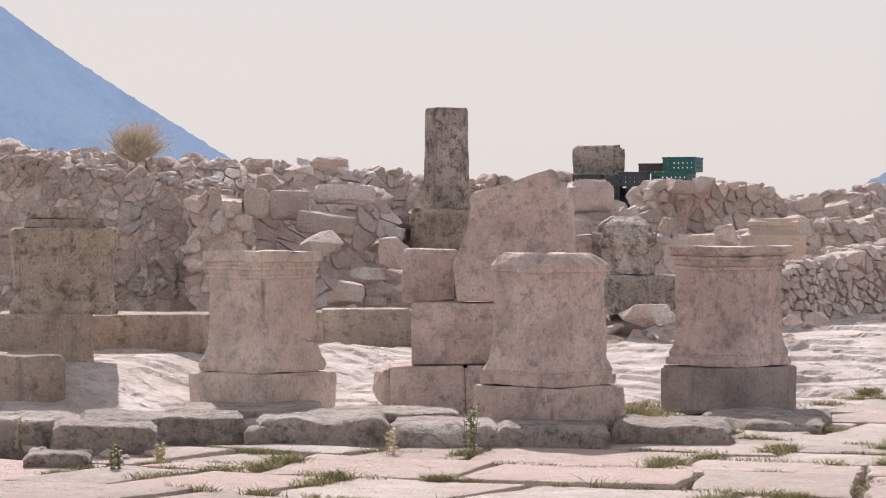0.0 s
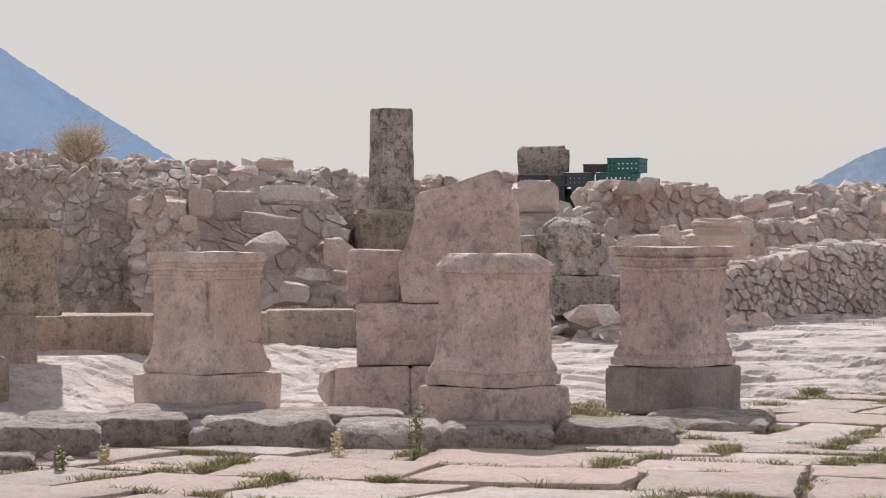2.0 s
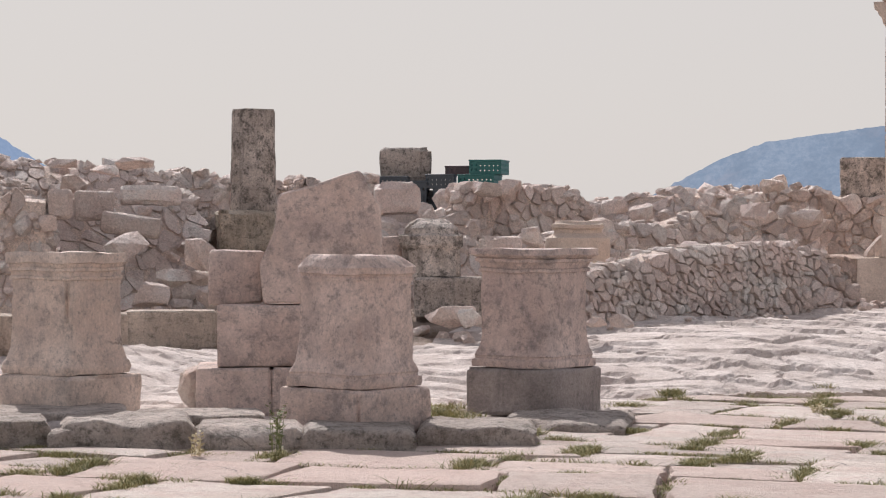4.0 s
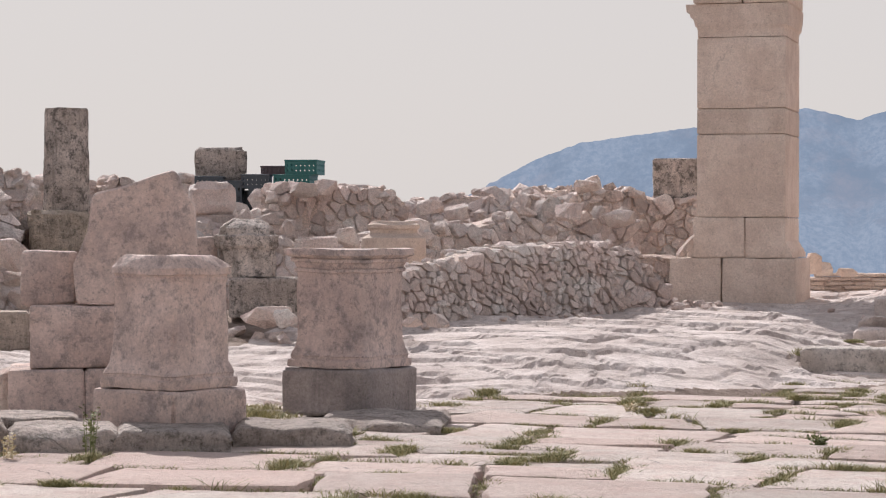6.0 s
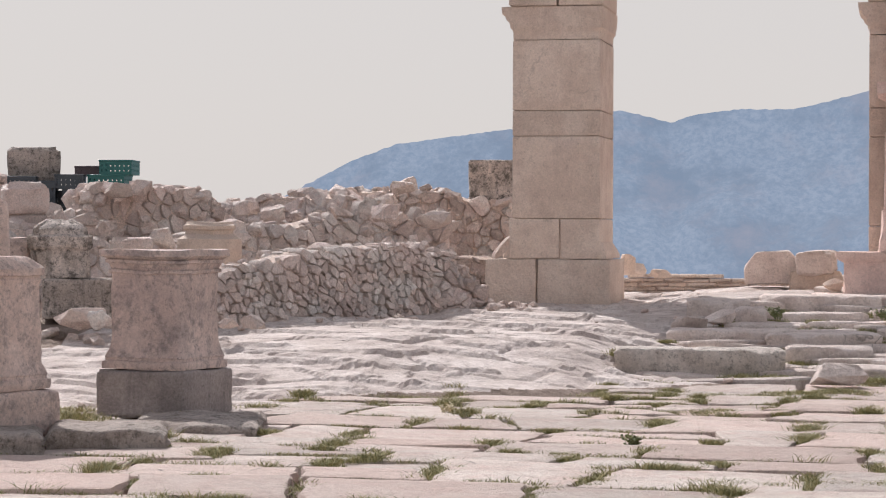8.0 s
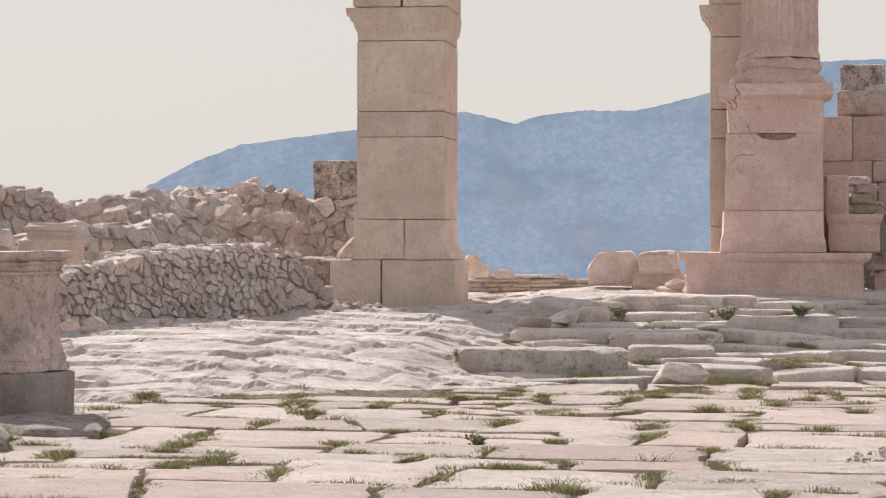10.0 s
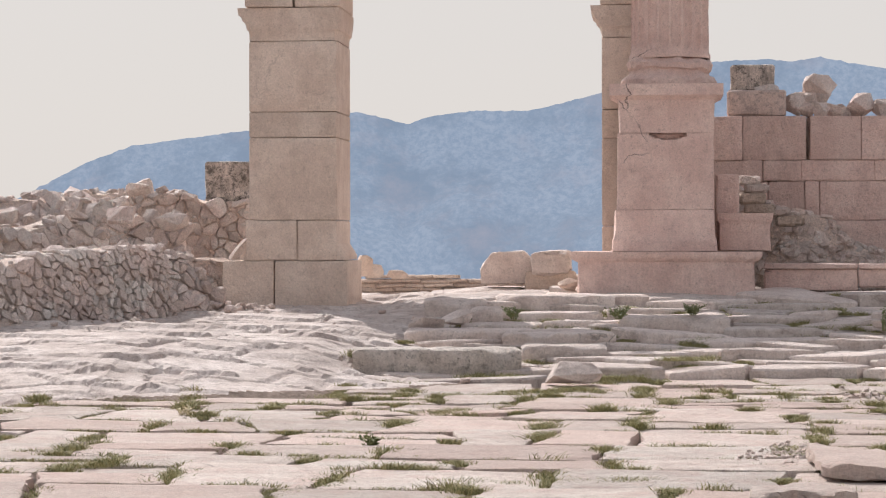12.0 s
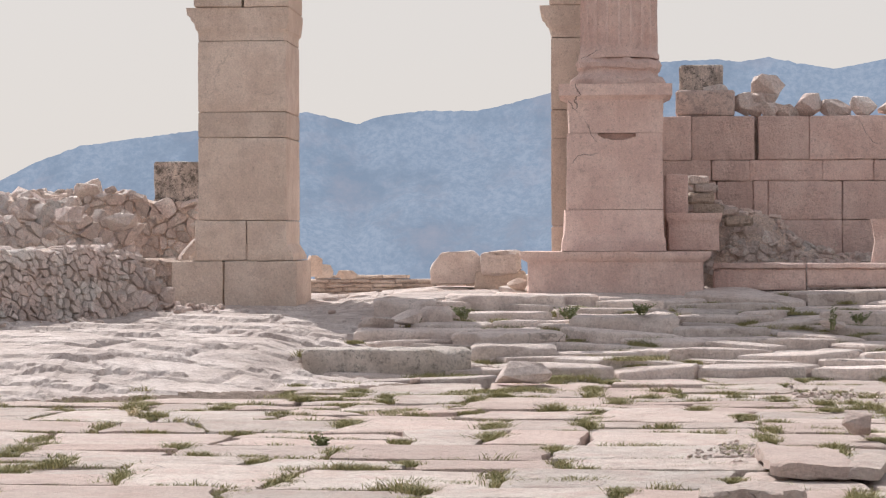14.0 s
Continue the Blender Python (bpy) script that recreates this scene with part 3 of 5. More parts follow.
# ---- kerb stones along the paving's edge ----
def ledge_bm(w, d, h, seed, worn=0.03, split=0.0):
    """A long worn kerb stone: a flat trodden top, a softened lip and a rough, slightly undercut front."""
    bm = bmesh.new()
    nx_, ny_ = max(10, int(w / 0.045)), max(6, int(d / 0.07))
    off = Vector((seed * 3.9, seed * 7.7, seed * 1.3))
    prof = [(0.02, -0.10), (0.02, 0.0), (0.013, 0.15 * h), (0.008, 0.3 * h), (0.004, 0.45 * h), (0.001, 0.6 * h), (0.0, 0.75 * h), (0.003, 0.87 * h), (0.012, 0.955 * h), (0.028, 0.99 * h), (0.05, h)]
    prof += [(0.05 + (d - 0.05) * k / ny_, h) for k in range(1, ny_ + 1)] + [(d, -0.10)]
    grid = []
    for i in range(nx_ + 1):
        u = i / nx_
        x = (u - 0.5) * w
        end = min(u, 1 - u) * w
        round_ = worn * 0.9 * max(0.0, 1 - end / 0.05) ** 2
        back = 0.07 * noise.noise(Vector((x * 1.3, seed, 0))) + 0.03 * noise.noise(Vector((x * 4.1, seed, 1)))
        bite = max(0.0, noise.noise(Vector((x * 2.2, seed * 1.7, 3))) - 0.12) * 0.22
        col = []
        for y, z in prof:
            p = Vector((x, y, z))
            front_ = max(0.0, 1 - y / 0.14)
            n = noise.noise_vector(p * 4.5 + off) * worn * 0.7 + noise.noise_vector(p * 13 + off) * worn * 0.35
            zz = z + (n.z * 0.6 - round_ if z > 0.5 * h else n.z * 0.3)
            zz -= bite * front_ * (0.6 + 0.8 * split) * max(0.0, z / h - 0.4)
            col.append(bm.verts.new((x * (1 - 0.02 * (z < 0)) + n.x, y + back * front_ + n.y * (1 if z > 0 else 0) + bite * 0.8 * front_ * min(1.0, max(0.0, z / h - 0.2)), max(zz, -0.10))))
        grid.append(col)
    m = len(prof)
    for p, q in zip(grid, grid[1:]):
        for k in range(m - 1):
            bm.faces.new((p[k], q[k], q[k + 1], p[k + 1]))
        bm.faces.new((p[m - 1], q[m - 1], q[0], p[0]))
    bm.faces.new(grid[0])
    bm.faces.new(grid[-1][::-1])
    return bm


for i, (b, d, dark) in enumerate([((-9.66, 12.48, 0.0, 0.72, 0.23, 37.7), 0.7, True), ((-9.33, 13.26, 0.0, 0.80, 0.22, 35.1), 0.7, True), ((-8.66, 13.98, 0.0, 1.16, 0.19, 31.7), 0.85, True),
                                  ((-7.66, 14.47, 0.0, 0.92, 0.19, 28.0), 0.8, True), ((-6.86, 14.72, 0.0, 0.72, 0.15, 25.3), 0.75, False), ((-6.16, 14.98, 0.0, 0.78, 0.14, 22.6), 0.75, False),
                                  ((-5.50, 15.53, -0.02, 0.82, 0.15, 19.7), 0.9, False), ((-5.30, 16.85, -0.05, 0.95, 0.13, 12.0), 1.2, False)]):
    solid("kerb_stone", ledge_bm(b[3], d, b[4], 31 + i, 0.045, 1.0 if i in (3, 6) else 0.5), KERB if i < 1 else WARM_KERB, front(b, 0.0),
          "worn kerb stone with a dark mossy edge" if dark else "worn pale kerb stone under the statue bases", "kerb stone", "kerb stones along the paving")
# the upper course, set back on the rock
for i, (b, d) in enumerate([((-8.55, 15.05, 0.10, 1.05, 0.08, 29.5), 0.9), ((-7.55, 15.35, 0.10, 0.95, 0.07, 26.5), 0.7)]):
    solid("kerb_slab", ledge_bm(b[3], d, b[4], 61 + i, 0.02), WARM_KERB, front(b, 0.0), "thin pale slab behind the kerb", "stone slab", "slabs behind the kerb")
for i, (x, y, z, w, h, rz, lean) in enumerate([(-8.60, 13.18, 0.02, 0.68, 0.19, 32.9, 3), (-8.50, 12.49, -0.02, 0.42, 0.10, 34.2, 0), (-8.03, 14.22, -0.02, 0.19, 0.16, 29.2, 0)]):
    solid("loose_block", ledge_bm(w, w * 0.75, h, 50 + i, 0.035, 0.6), WARM_KERB, pose(x, y, z, 0, lean, rz),
          "worn loose limestone block at the paving's edge", "stone block", "loose blocks at the paving's edge")


rocks("broken_stone", [(-8.35, 16.95, 0.07, 0.38, 0.42, 26.2, 12)], "broken limestone lump beside the pedestal", "rock", PAVING, "", 0.8)


# ---- irregular pieces fitted to one another ----
def fitted_cells(points, reach):
    """For each point the polygon of all places nearer to it than to any other point."""
    pts = np.array(points)
    out = []
    for i, (px, py) in enumerate(points):
        poly = [(px - reach, py - reach), (px + reach, py - reach), (px + reach, py + reach), (px - reach, py + reach)]
        d = np.hypot(pts[:, 0] - px, pts[:, 1] - py)
        for j in np.argsort(d)[1:22]:
            qx, qy = points[j]
            nx_, ny_ = qx - px, qy - py
            c = (nx_ * (px + qx) + ny_ * (py + qy)) / 2
            cut = []
            for (ax, ay), (bx, by) in zip(poly, poly[1:] + poly[:1]):
                fa, fb = nx_ * ax + ny_ * ay - c, nx_ * bx + ny_ * by - c
                if fa <= 0:
                    cut.append((ax, ay))
                if fa * fb < 0:
                    k = fa / (fa - fb)
                    cut.append((ax + (bx - ax) * k, ay + (by - ay) * k))
            poly = cut
            if len(poly) < 3:
                break
        out.append(poly)
    return out


def uneven_points(x0, x1, y0, y1, sx, sy, r, skip=0.15, extra=0.2, stray=0.42):
    """A jittered field of points; some are left out and some doubled, so that the pieces differ in size."""
    pts = []
    y, odd = y0, 0
    while y < y1:
        x = x0 + (odd % 2) * sx / 2
        while x < x1:
            if r.random() > skip:
                pts.append((x + r.uniform(-stray, stray) * sx, y + r.uniform(-stray, stray) * sy))
                if r.random() < extra:
                    pts.append((x + r.uniform(-0.6, 0.6) * sx, y + r.uniform(-0.6, 0.6) * sy))
            x += sx
        y += sy
        odd += 1
    return pts


def tidy(poly, shrink, r, jitter=0.0, least=0.018):
    """Drops very short sides and draws the outline in, for the joint."""
    n = len(poly)
    keep = [p for p, nx_ in zip(poly, poly[1:] + poly[:1]) if math.hypot(p[0] - nx_[0], p[1] - nx_[1]) > least]
    if len(keep) < 3:
        return None
    cx, cy = sum(p[0] for p in keep) / len(keep), sum(p[1] for p in keep) / len(keep)
    out = []
    for x, y in keep:
        d = math.hypot(x - cx, y - cy)
        f = max(0.2, 1 - shrink / max(d, 0.01))
        out.append((cx + (x - cx) * f + r.uniform(-jitter, jitter), cy + (y - cy) * f + r.uniform(-jitter, jitter)))
    return cx, cy, out


def piece_bm(rings, top):
    bm = bmesh.new()
    loops = [[bm.verts.new(p) for p in ring] for ring in rings]
    n = len(loops[0])
    for a, b in zip(loops, loops[1:]):
        for k in range(n):
            bm.faces.new((a[k], a[(k + 1) % n], b[(k + 1) % n], b[k]))
    mid = bm.verts.new(top)
    for k in range(n):
        bm.faces.new((loops[-1][k], loops[-1][(k + 1) % n], mid))
    bm.faces.new(loops[0][::-1])
    return bm


# ---- rubble walls ----
def rubble_wall(name, label, stations, size, batter, back, seed, heap=0.15, flat=0.75, kind="structure", joint=0.004):
    """A dry rubble wall along stations (x, y, foot, top): an earth core, coursed stones on its face and loose ones on its top."""
    rnd = random.Random(seed)
    st = np.array(stations)
    run = np.concatenate([[0], np.cumsum(np.hypot(np.diff(st[:, 0]), np.diff(st[:, 1])))])
    total = run[-1]

    def at(s):
        return [float(np.interp(s, run, st[:, k])) for k in range(4)]

    way = Vector((st[-1, 0] - st[0, 0], st[-1, 1] - st[0, 1], 0)).normalized()
    inward = Vector((-way.y, way.x, 0))
    bm = bmesh.new()
    n = max(4, int(total / 0.09))
    grid = []
    sunk = 0.07 if joint > 0.01 else 0.055 if joint > 0.008 else 0.05

    def bulge(along, h):
        return (0.10 * noise.noise(Vector((along * 0.9, h * 1.1, seed))) + 0.05 * noise.noise(Vector((along * 2.3, h * 2.6, seed)))) * (1.0 if joint < 0.008 else 0.4)

    levels = max(9, int(float((st[:, 3] - st[:, 2]).max()) / 0.09))
    for i in range(n + 1):
        along = total * i / n
        x, y, zb, zt = at(along)
        p = Vector((x, y, 0))
        rim = zt - 0.06 + heap * 0.5 * noise.noise(Vector((along * 2.0, seed, 0)))
        rows = [(sunk, zb - 1.2)]
        for k in range(levels):
            g = k / (levels - 1)
            h = (rim - zb) * g - 0.1 * (1 - g)
            rows.append((0.032 + sunk + 0.015 * batter + batter * max(0.0, min(1.0, h / max(0.05, zt - zb))) + bulge(along, h) + 0.022 * noise.noise(Vector((along * 4.5, h * 5.5, seed))) + 0.012 * noise.noise(Vector((along * 13, h * 15, seed))), zb + h))
        rows += [(batter + back * 0.5, rim + 0.04), (batter + back, rim - 0.05), (batter + back + 0.1, zb - 1.2)]
        grid.append([bm.verts.new(p + inward * o + Vector((0, 0, z))) for o, z in rows])
    last = levels + 3
    for a, c in zip(grid, grid[1:]):
        for k in range(last):
            bm.faces.new((a[k], c[k], c[k + 1], a[k + 1]))
        bm.faces.new((a[last], c[last], c[0], a[0]))
    bm.faces.new(grid[0])
    bm.faces.new(grid[-1][::-1])
    core = solid(name, bm, RED_RUBBLE, Matrix(), label, "rubble wall", kind=kind)
    heading = math.degrees(math.atan2(way.y, way.x))
    count = 0
    fill = bmesh.new()

    def put(p, w, d, h, spin):
        nonlocal count
        m = pose(p.x, p.y, p.z, rnd.gauss(0, spin), rnd.gauss(0, spin), heading + rnd.gauss(0, spin) + rnd.choice((0, 180))) @ Matrix.Diagonal((w / 2, d / 2, h / 2, 1))
        data = STONES[rnd.randrange(len(STONES))]
        if count >= 300 or w < 0.5 * size:
            k = len(fill.verts)
            fill.from_mesh(data)
            fill.verts.ensure_lookup_table()
            bmesh.ops.transform(fill, matrix=m, verts=fill.verts[k:])
            return
        ob = new("stone", data)
        ob.parent = core
        ob.matrix_basis = m
        count += 1

    highest = float((st[:, 3] - st[:, 2]).max())
    lay = highest / math.hypot(highest, batter)              # a gentle face shortens heights
    field = uneven_points(-0.1, total + 0.1, -0.2, highest + 0.3, size * 1.12, size * 0.8 * lay, rnd, 0.2, 0.5, 0.48)
    for poly, (ps, ph) in zip(fitted_cells(field, size * 3), field):
        x, y, zb, zt = at(min(total, max(0.0, ps)))
        tall = max(0.05, zt - zb)
        if ph > tall - 0.02 + 0.05 * noise.noise(Vector((ps * 2, seed, 1))) or len(poly) < 3 or not -0.05 < ps < total + 0.05:
            continue
        area = 0.5 * abs(sum(a[0] * b[1] - b[0] * a[1] for a, b in zip(poly, poly[1:] + poly[:1])))
        if area > 8.0 * size * size or max(math.hypot(a - ps, (h - ph) / lay) for a, h in poly) > 2.8 * size:
            continue
        trimmed = tidy(poly, joint * 0.4, rnd, 0.005, min(size * 0.16, 0.03))
        if trimmed is None or (joint < 0.008 and rnd.random() < 0.06):
            continue
        cx, ch, out = trimmed
        cut = []                                             # worn corners
        for (ax, ay), (bx, by) in zip(out, out[1:] + out[:1]):
            f = rnd.uniform(0.12, 0.24)
            cut += [(ax + (bx - ax) * f, ay + (by - ay) * f), (bx + (ax - bx) * f, by + (ay - by) * f)]
        out = cut
        proud = rnd.uniform(0.02, 0.075) if joint > 0.008 else rnd.uniform(0.005, 0.05)
        tx, th = rnd.gauss(0, 0.2), rnd.gauss(0, 0.2)

        def spot3(a, h, o, x=x, y=y, zb=zb, tall=tall, ps=ps):
            base = Vector((x, y, 0)) + way * (a - ps) + inward * (0.10 + batter * max(0.0, min(1.0, h / tall)) + o + bulge(a, h))
            return Vector((base.x, base.y, zb + h))

        core_pt = spot3(cx, ch, 0.0)
        f1 = rnd.uniform(0.82, 0.94)
        rings = [[spot3(a, h, 0.16) - core_pt for a, h in out], [spot3(a, h, 0.03 + rnd.uniform(-0.02, 0.01)) - core_pt for a, h in out], [spot3(cx + (a - cx) * (0.5 + 0.5 * f1), ch + (h - ch) * (0.5 + 0.5 * f1), -0.6 * proud) - core_pt for a, h in out],
                 [spot3(cx + (a - cx) * f1 + rnd.uniform(-0.006, 0.006), ch + (h - ch) * f1 + rnd.uniform(-0.006, 0.006), -proud + tx * (a - cx) * 0.6 + th * (h - ch) * 0.6 + rnd.uniform(-0.007, 0.007)) - core_pt for a, h in out]]
        bm2 = piece_bm(rings, spot3(cx + rnd.uniform(-0.03, 0.03), ch + rnd.uniform(-0.02, 0.02), -proud - rnd.uniform(-0.002, 0.008)) - core_pt)
        if count >= 300:
            data = mesh_of("stone", bm2, RUBBLE, True)
            k = len(fill.verts)
            fill.from_mesh(data)
            fill.verts.ensure_lookup_table()
            bmesh.ops.translate(fill, verts=fill.verts[k:], vec=core_pt)
        else:
            part("stone", bm2, RUBBLE, core, m=Matrix.Translation(core_pt))
            count += 1
    for side in (0.0, total):                                # the wall's two ends
        x, y, zb, zt = at(side)
        out = way * (-0.02 if side == 0.0 else 0.02)
        for _ in range(int((zt - zb) * (back + batter) / (size * size) * 1.6)):
            k = size * rnd.uniform(0.6, 1.3)
            g = rnd.uniform(0, 1)
            put(Vector((x, y, zb + (zt - zb) * g)) + out + inward * (batter * g + rnd.uniform(0.05, back)), k, k, k * 0.8, 20)
    for _ in range(int(total * highest / (size * size) * (0.3 if joint > 0.01 else 1.0))):
        along, g = rnd.uniform(0, total), rnd.uniform(0, 1)
        x, y, zb, zt = at(along)
        k = size * rnd.uniform(0.2, 0.8 if rnd.random() < 0.7 else 1.2)
        put(Vector((x, y, zb + (zt - zb) * g)) + inward * (0.07 + batter * g + bulge(along, (zt - zb) * g) + rnd.uniform(-0.03, 0.05)), k * 1.2, k, k * 0.85, 25)
    tops = int(total * back / (size * size) * flat)
    for _ in range(tops):
        x, y, zb, zt = at(rnd.uniform(0, total))
        k = size * rnd.choice((0.35, 0.5, 0.6, 0.8, 1.0, 1.3)) * rnd.uniform(0.8, 1.2)
        tall_k = k * rnd.uniform(0.4, 0.75)
        p = Vector((x, y, zt - 0.075 + min(heap * 0.4, rnd.expovariate(16)))) + inward * (batter + 0.05 + rnd.uniform(0.0, back))
        put(p, k * 1.25, k, tall_k, 12)
    if fill.verts:
        tagged(part("rubble_fill", fill, RUBBLE, core, smooth=False), kind="stuff")
    return core


rubble_wall("rubble_wall_west", "tall pinkish rubble wall bonded with earth",
            [(-17.60, 21.78, 0.70, 2.43), (-15.97, 23.00, 0.68, 2.32), (-15.21, 23.51, 0.68, 2.20), (-14.49, 23.96, 0.67, 2.06), (-14.08, 24.44, 0.73, 2.00)], 0.165, 0.25, 1.6, 1, 0.3)
rubble_wall("rubble_bank_west", "earthy rubble slope along the wall's crest",
            [(-18.98, 23.49, 2.03, 2.62), (-16.99, 24.97, 2.04, 2.50), (-15.80, 25.73, 2.04, 2.38), (-15.07, 26.17, 2.04, 2.36), (-14.08, 27.06, 1.82, 2.29), (-13.39, 27.96, 1.68, 2.21)], 0.2, 0.5, 1.2, 2, 0.25, joint=0.009)
rubble_wall("rubble_pier", "pinkish mortared rubble pier jutting from the wall", [(-14.03, 23.42, 0.72, 1.89), (-13.58, 23.68, 0.72, 1.86)], 0.2, 0.05, 0.8, 3, 0.1)
rubble_wall("rubble_slope", "collapsed rubble slope between wall and pier", [(-14.08, 24.44, 0.56, 1.73), (-13.35, 25.07, 0.52, 1.87), (-12.50, 25.95, 0.54, 1.91)], 0.3, 1.3, 1.2, 4, 0.3, joint=0.004)
rubble_wall("rubble_wall_middle", "low rubble wall behind the column", [(-13.87, 28.28, 1.23, 2.19), (-12.79, 28.79, 1.23, 2.15), (-11.94, 29.69, 1.23, 2.20)], 0.23, 0.2, 1.0, 5, 0.2, joint=0.009)
rubble_wall("rubble_bank_middle", "sloping rubble bank below the crates' wall", [(-11.34, 26.58, 0.52, 1.55), (-10.45, 26.94, 0.52, 1.52), (-9.58, 27.37, 0.52, 1.36), (-8.86, 27.82, 0.51, 1.36), (-8.15, 28.14, 0.65, 1.38)], 0.24, 0.7, 1.2, 14, 0.2, joint=0.009)
rubble_wall("rubble_footing_crates", "low rubble footing under the crates", [(-11.83, 28.87, 1.19, 1.85), (-11.22, 29.22, 1.18, 1.81), (-10.52, 29.59, 1.18, 1.77)], 0.2, 0.1, 1.9, 16, 0.02, 0.4, joint=0.009)
rubble_wall("rubble_wall_crates", "reddish rubble wall end below the crates", [(-10.57, 29.57, 1.18, 2.05), (-9.91, 29.90, 1.18, 2.14), (-9.43, 30.37, 1.18, 2.09), (-9.22, 30.85, 1.33, 1.93)], 0.2, 0.12, 0.9, 6, 0.15, joint=0.009)
rubble_wall("rubble_wall_north", "long uneven rubble wall of pale limestone", [(-9.55, 31.07, 1.18, 1.88), (-8.80, 30.97, 1.03, 2.01), (-8.18, 30.73, 1.04, 2.04), (-7.33, 30.74, 1.05, 1.93)], 0.23, 0.5, 1.0, 7, 0.2, joint=0.009)
rubble_wall("rubble_wall_terrace", "stepped rubble wall with large capping stones", [(-8.16, 28.45, 1.00, 1.56), (-7.65, 29.01, 1.00, 1.60), (-7.24, 29.73, 0.99, 1.73), (-6.04, 30.61, 0.98, 1.74)], 0.21, 0.25, 0.8, 8, 0.15, joint=0.009)
rubble_wall("rubble_wall_back", "coursed rubble wall behind the gate pier", [(-7.77, 32.28, 1.18, 2.11), (-6.77, 32.50, 1.18, 2.13), (-6.31, 32.59, 1.19, 2.01), (-5.46, 32.75, 1.19, 1.96)], 0.2, 0.08, 0.7, 9, 0.15, joint=0.009)
rubble_wall("rubble_wall_front", "low dry-stone rubble wall of small pale stones", [(-7.67, 24.74, 0.40, 0.91), (-7.40, 25.13, 0.42, 1.07), (-7.15, 25.62, 0.45, 1.15), (-6.84, 26.22, 0.48, 1.28), (-6.56, 26.70, 0.50, 1.33), (-6.03, 27.65, 0.54, 1.36), (-5.74, 28.22, 0.58, 1.36)], 0.125, 0.2, 0.6, 10, 0.08, 0.8, joint=0.011)
rubble_wall("rubble_wall_gate", "rubble wall abutting the gate pier", [(-6.03, 30.41, 0.51, 1.19), (-4.98, 30.80, 0.50, 1.19)], 0.22, 0.1, 0.6, 13, 0.1, joint=0.009)
rubble_wall("rubble_wall_end", "broken end of the dry-stone wall", [(-5.79, 28.31, 0.57, 1.35), (-5.41, 28.90, 0.59, 1.22)], 0.18, 0.3, 0.6, 11, 0.1, joint=0.011)

# ---- blocks lying on and in the rubble ----
for i, (b, d, lean) in enumerate([((-13.49, 23.85, 1.62, 0.28, 0.34, 29.5), 0.5, 0), ((-13.14, 25.40, 1.80, 0.73, 0.23, 27.4), 0.6, 1), ((-13.58, 24.83, 1.61, 0.47, 0.35, 28.7), 0.5, 0),
                                 ((-13.08, 24.76, 1.42, 0.69, 0.26, 27.8), 0.5, 8)]):
    solid("fallen_block", block_bm(b[3], d, b[4], 0.05, 0.02, 6, 60 + i, 0.08), RUBBLE, front(b, d) @ pose(0, 0, 0, 0, lean, 0), "pale dressed limestone block lying in the rubble wall", "stone block", "blocks in the rubble")
rocks("fallen_stone", [(-12.68, 24.07, 1.19, 0.56, 0.32, 27.8, -14), (-12.11, 24.35, 1.08, 0.42, 0.36, 26.4, 35), (-12.36, 23.89, 0.62, 0.47, 0.30, 27.4, 0), (-11.78, 24.19, 0.61, 0.32, 0.30, 26.0, 0),
                       (-12.27, 24.28, 0.84, 0.42, 0.22, 26.8, 5), (-14.14, 26.91, 2.25, 0.51, 0.18, 27.7, 0), (-14.42, 25.85, 1.95, 0.41, 0.24, 29.2, 0), (-14.98, 26.57, 2.27, 0.36, 0.14, 29.4, 0),
                       (-14.30, 26.37, 2.10, 0.43, 0.21, 28.5, 0), (-12.01, 24.52, 0.86, 0.34, 0.19, 26.1, 0), (-13.16, 24.54, 0.98, 0.39, 0.30, 28.2, 0)],
      "broken limestone rock fallen from the rubble wall", "rock", RUBBLE, "fallen rocks at the rubble wall", 0.8)
rocks("boulder", [(-10.62, 28.25, 1.50, 0.30, 0.28, 20.8, 4), (-9.32, 27.25, 1.25, 0.41, 0.17, 18.9, 0), (-9.14, 27.84, 1.24, 0.39, 0.32, 18.2, 0), (-8.87, 24.23, 0.41, 0.62, 0.28, 20.1, 0), (-8.53, 23.92, 0.45, 0.31, 0.22, 19.6, 0),
                  (-10.01, 28.07, 1.41, 0.21, 0.23, 19.6, 0), (-6.76, 23.44, 0.49, 0.35, 0.16, 16.1, 0), (-6.93, 23.19, 0.51, 0.23, 0.11, 16.6, 0), (-6.71, 29.65, 1.61, 0.46, 0.26, 12.8, 0), (-6.19, 29.97, 1.54, 0.47, 0.24, 11.7, 3),
                  (-8.76, 30.15, 1.68, 0.37, 0.25, 16.2, 0), (-8.26, 29.67, 1.63, 0.33, 0.25, 15.6, 0), (-7.08, 32.23, 1.99, 0.39, 0.23, 12.4, 0), (-5.43, 29.10, 0.61, 0.25, 0.26, 10.6, 0), (-5.60, 28.76, 0.61, 0.20, 0.16, 11.0, 0),
                  (-10.29, 29.46, 1.93, 0.44, 0.21, 19.3, 0), (-10.04, 29.75, 1.97, 0.37, 0.21, 18.6, 0), (-7.04, 27.51, 1.23, 0.27, 0.16, 14.4, 0)],
      "large rough limestone boulder in the ruined walls", "boulder", RUBBLE, "boulders in the ruined walls", 0.8)

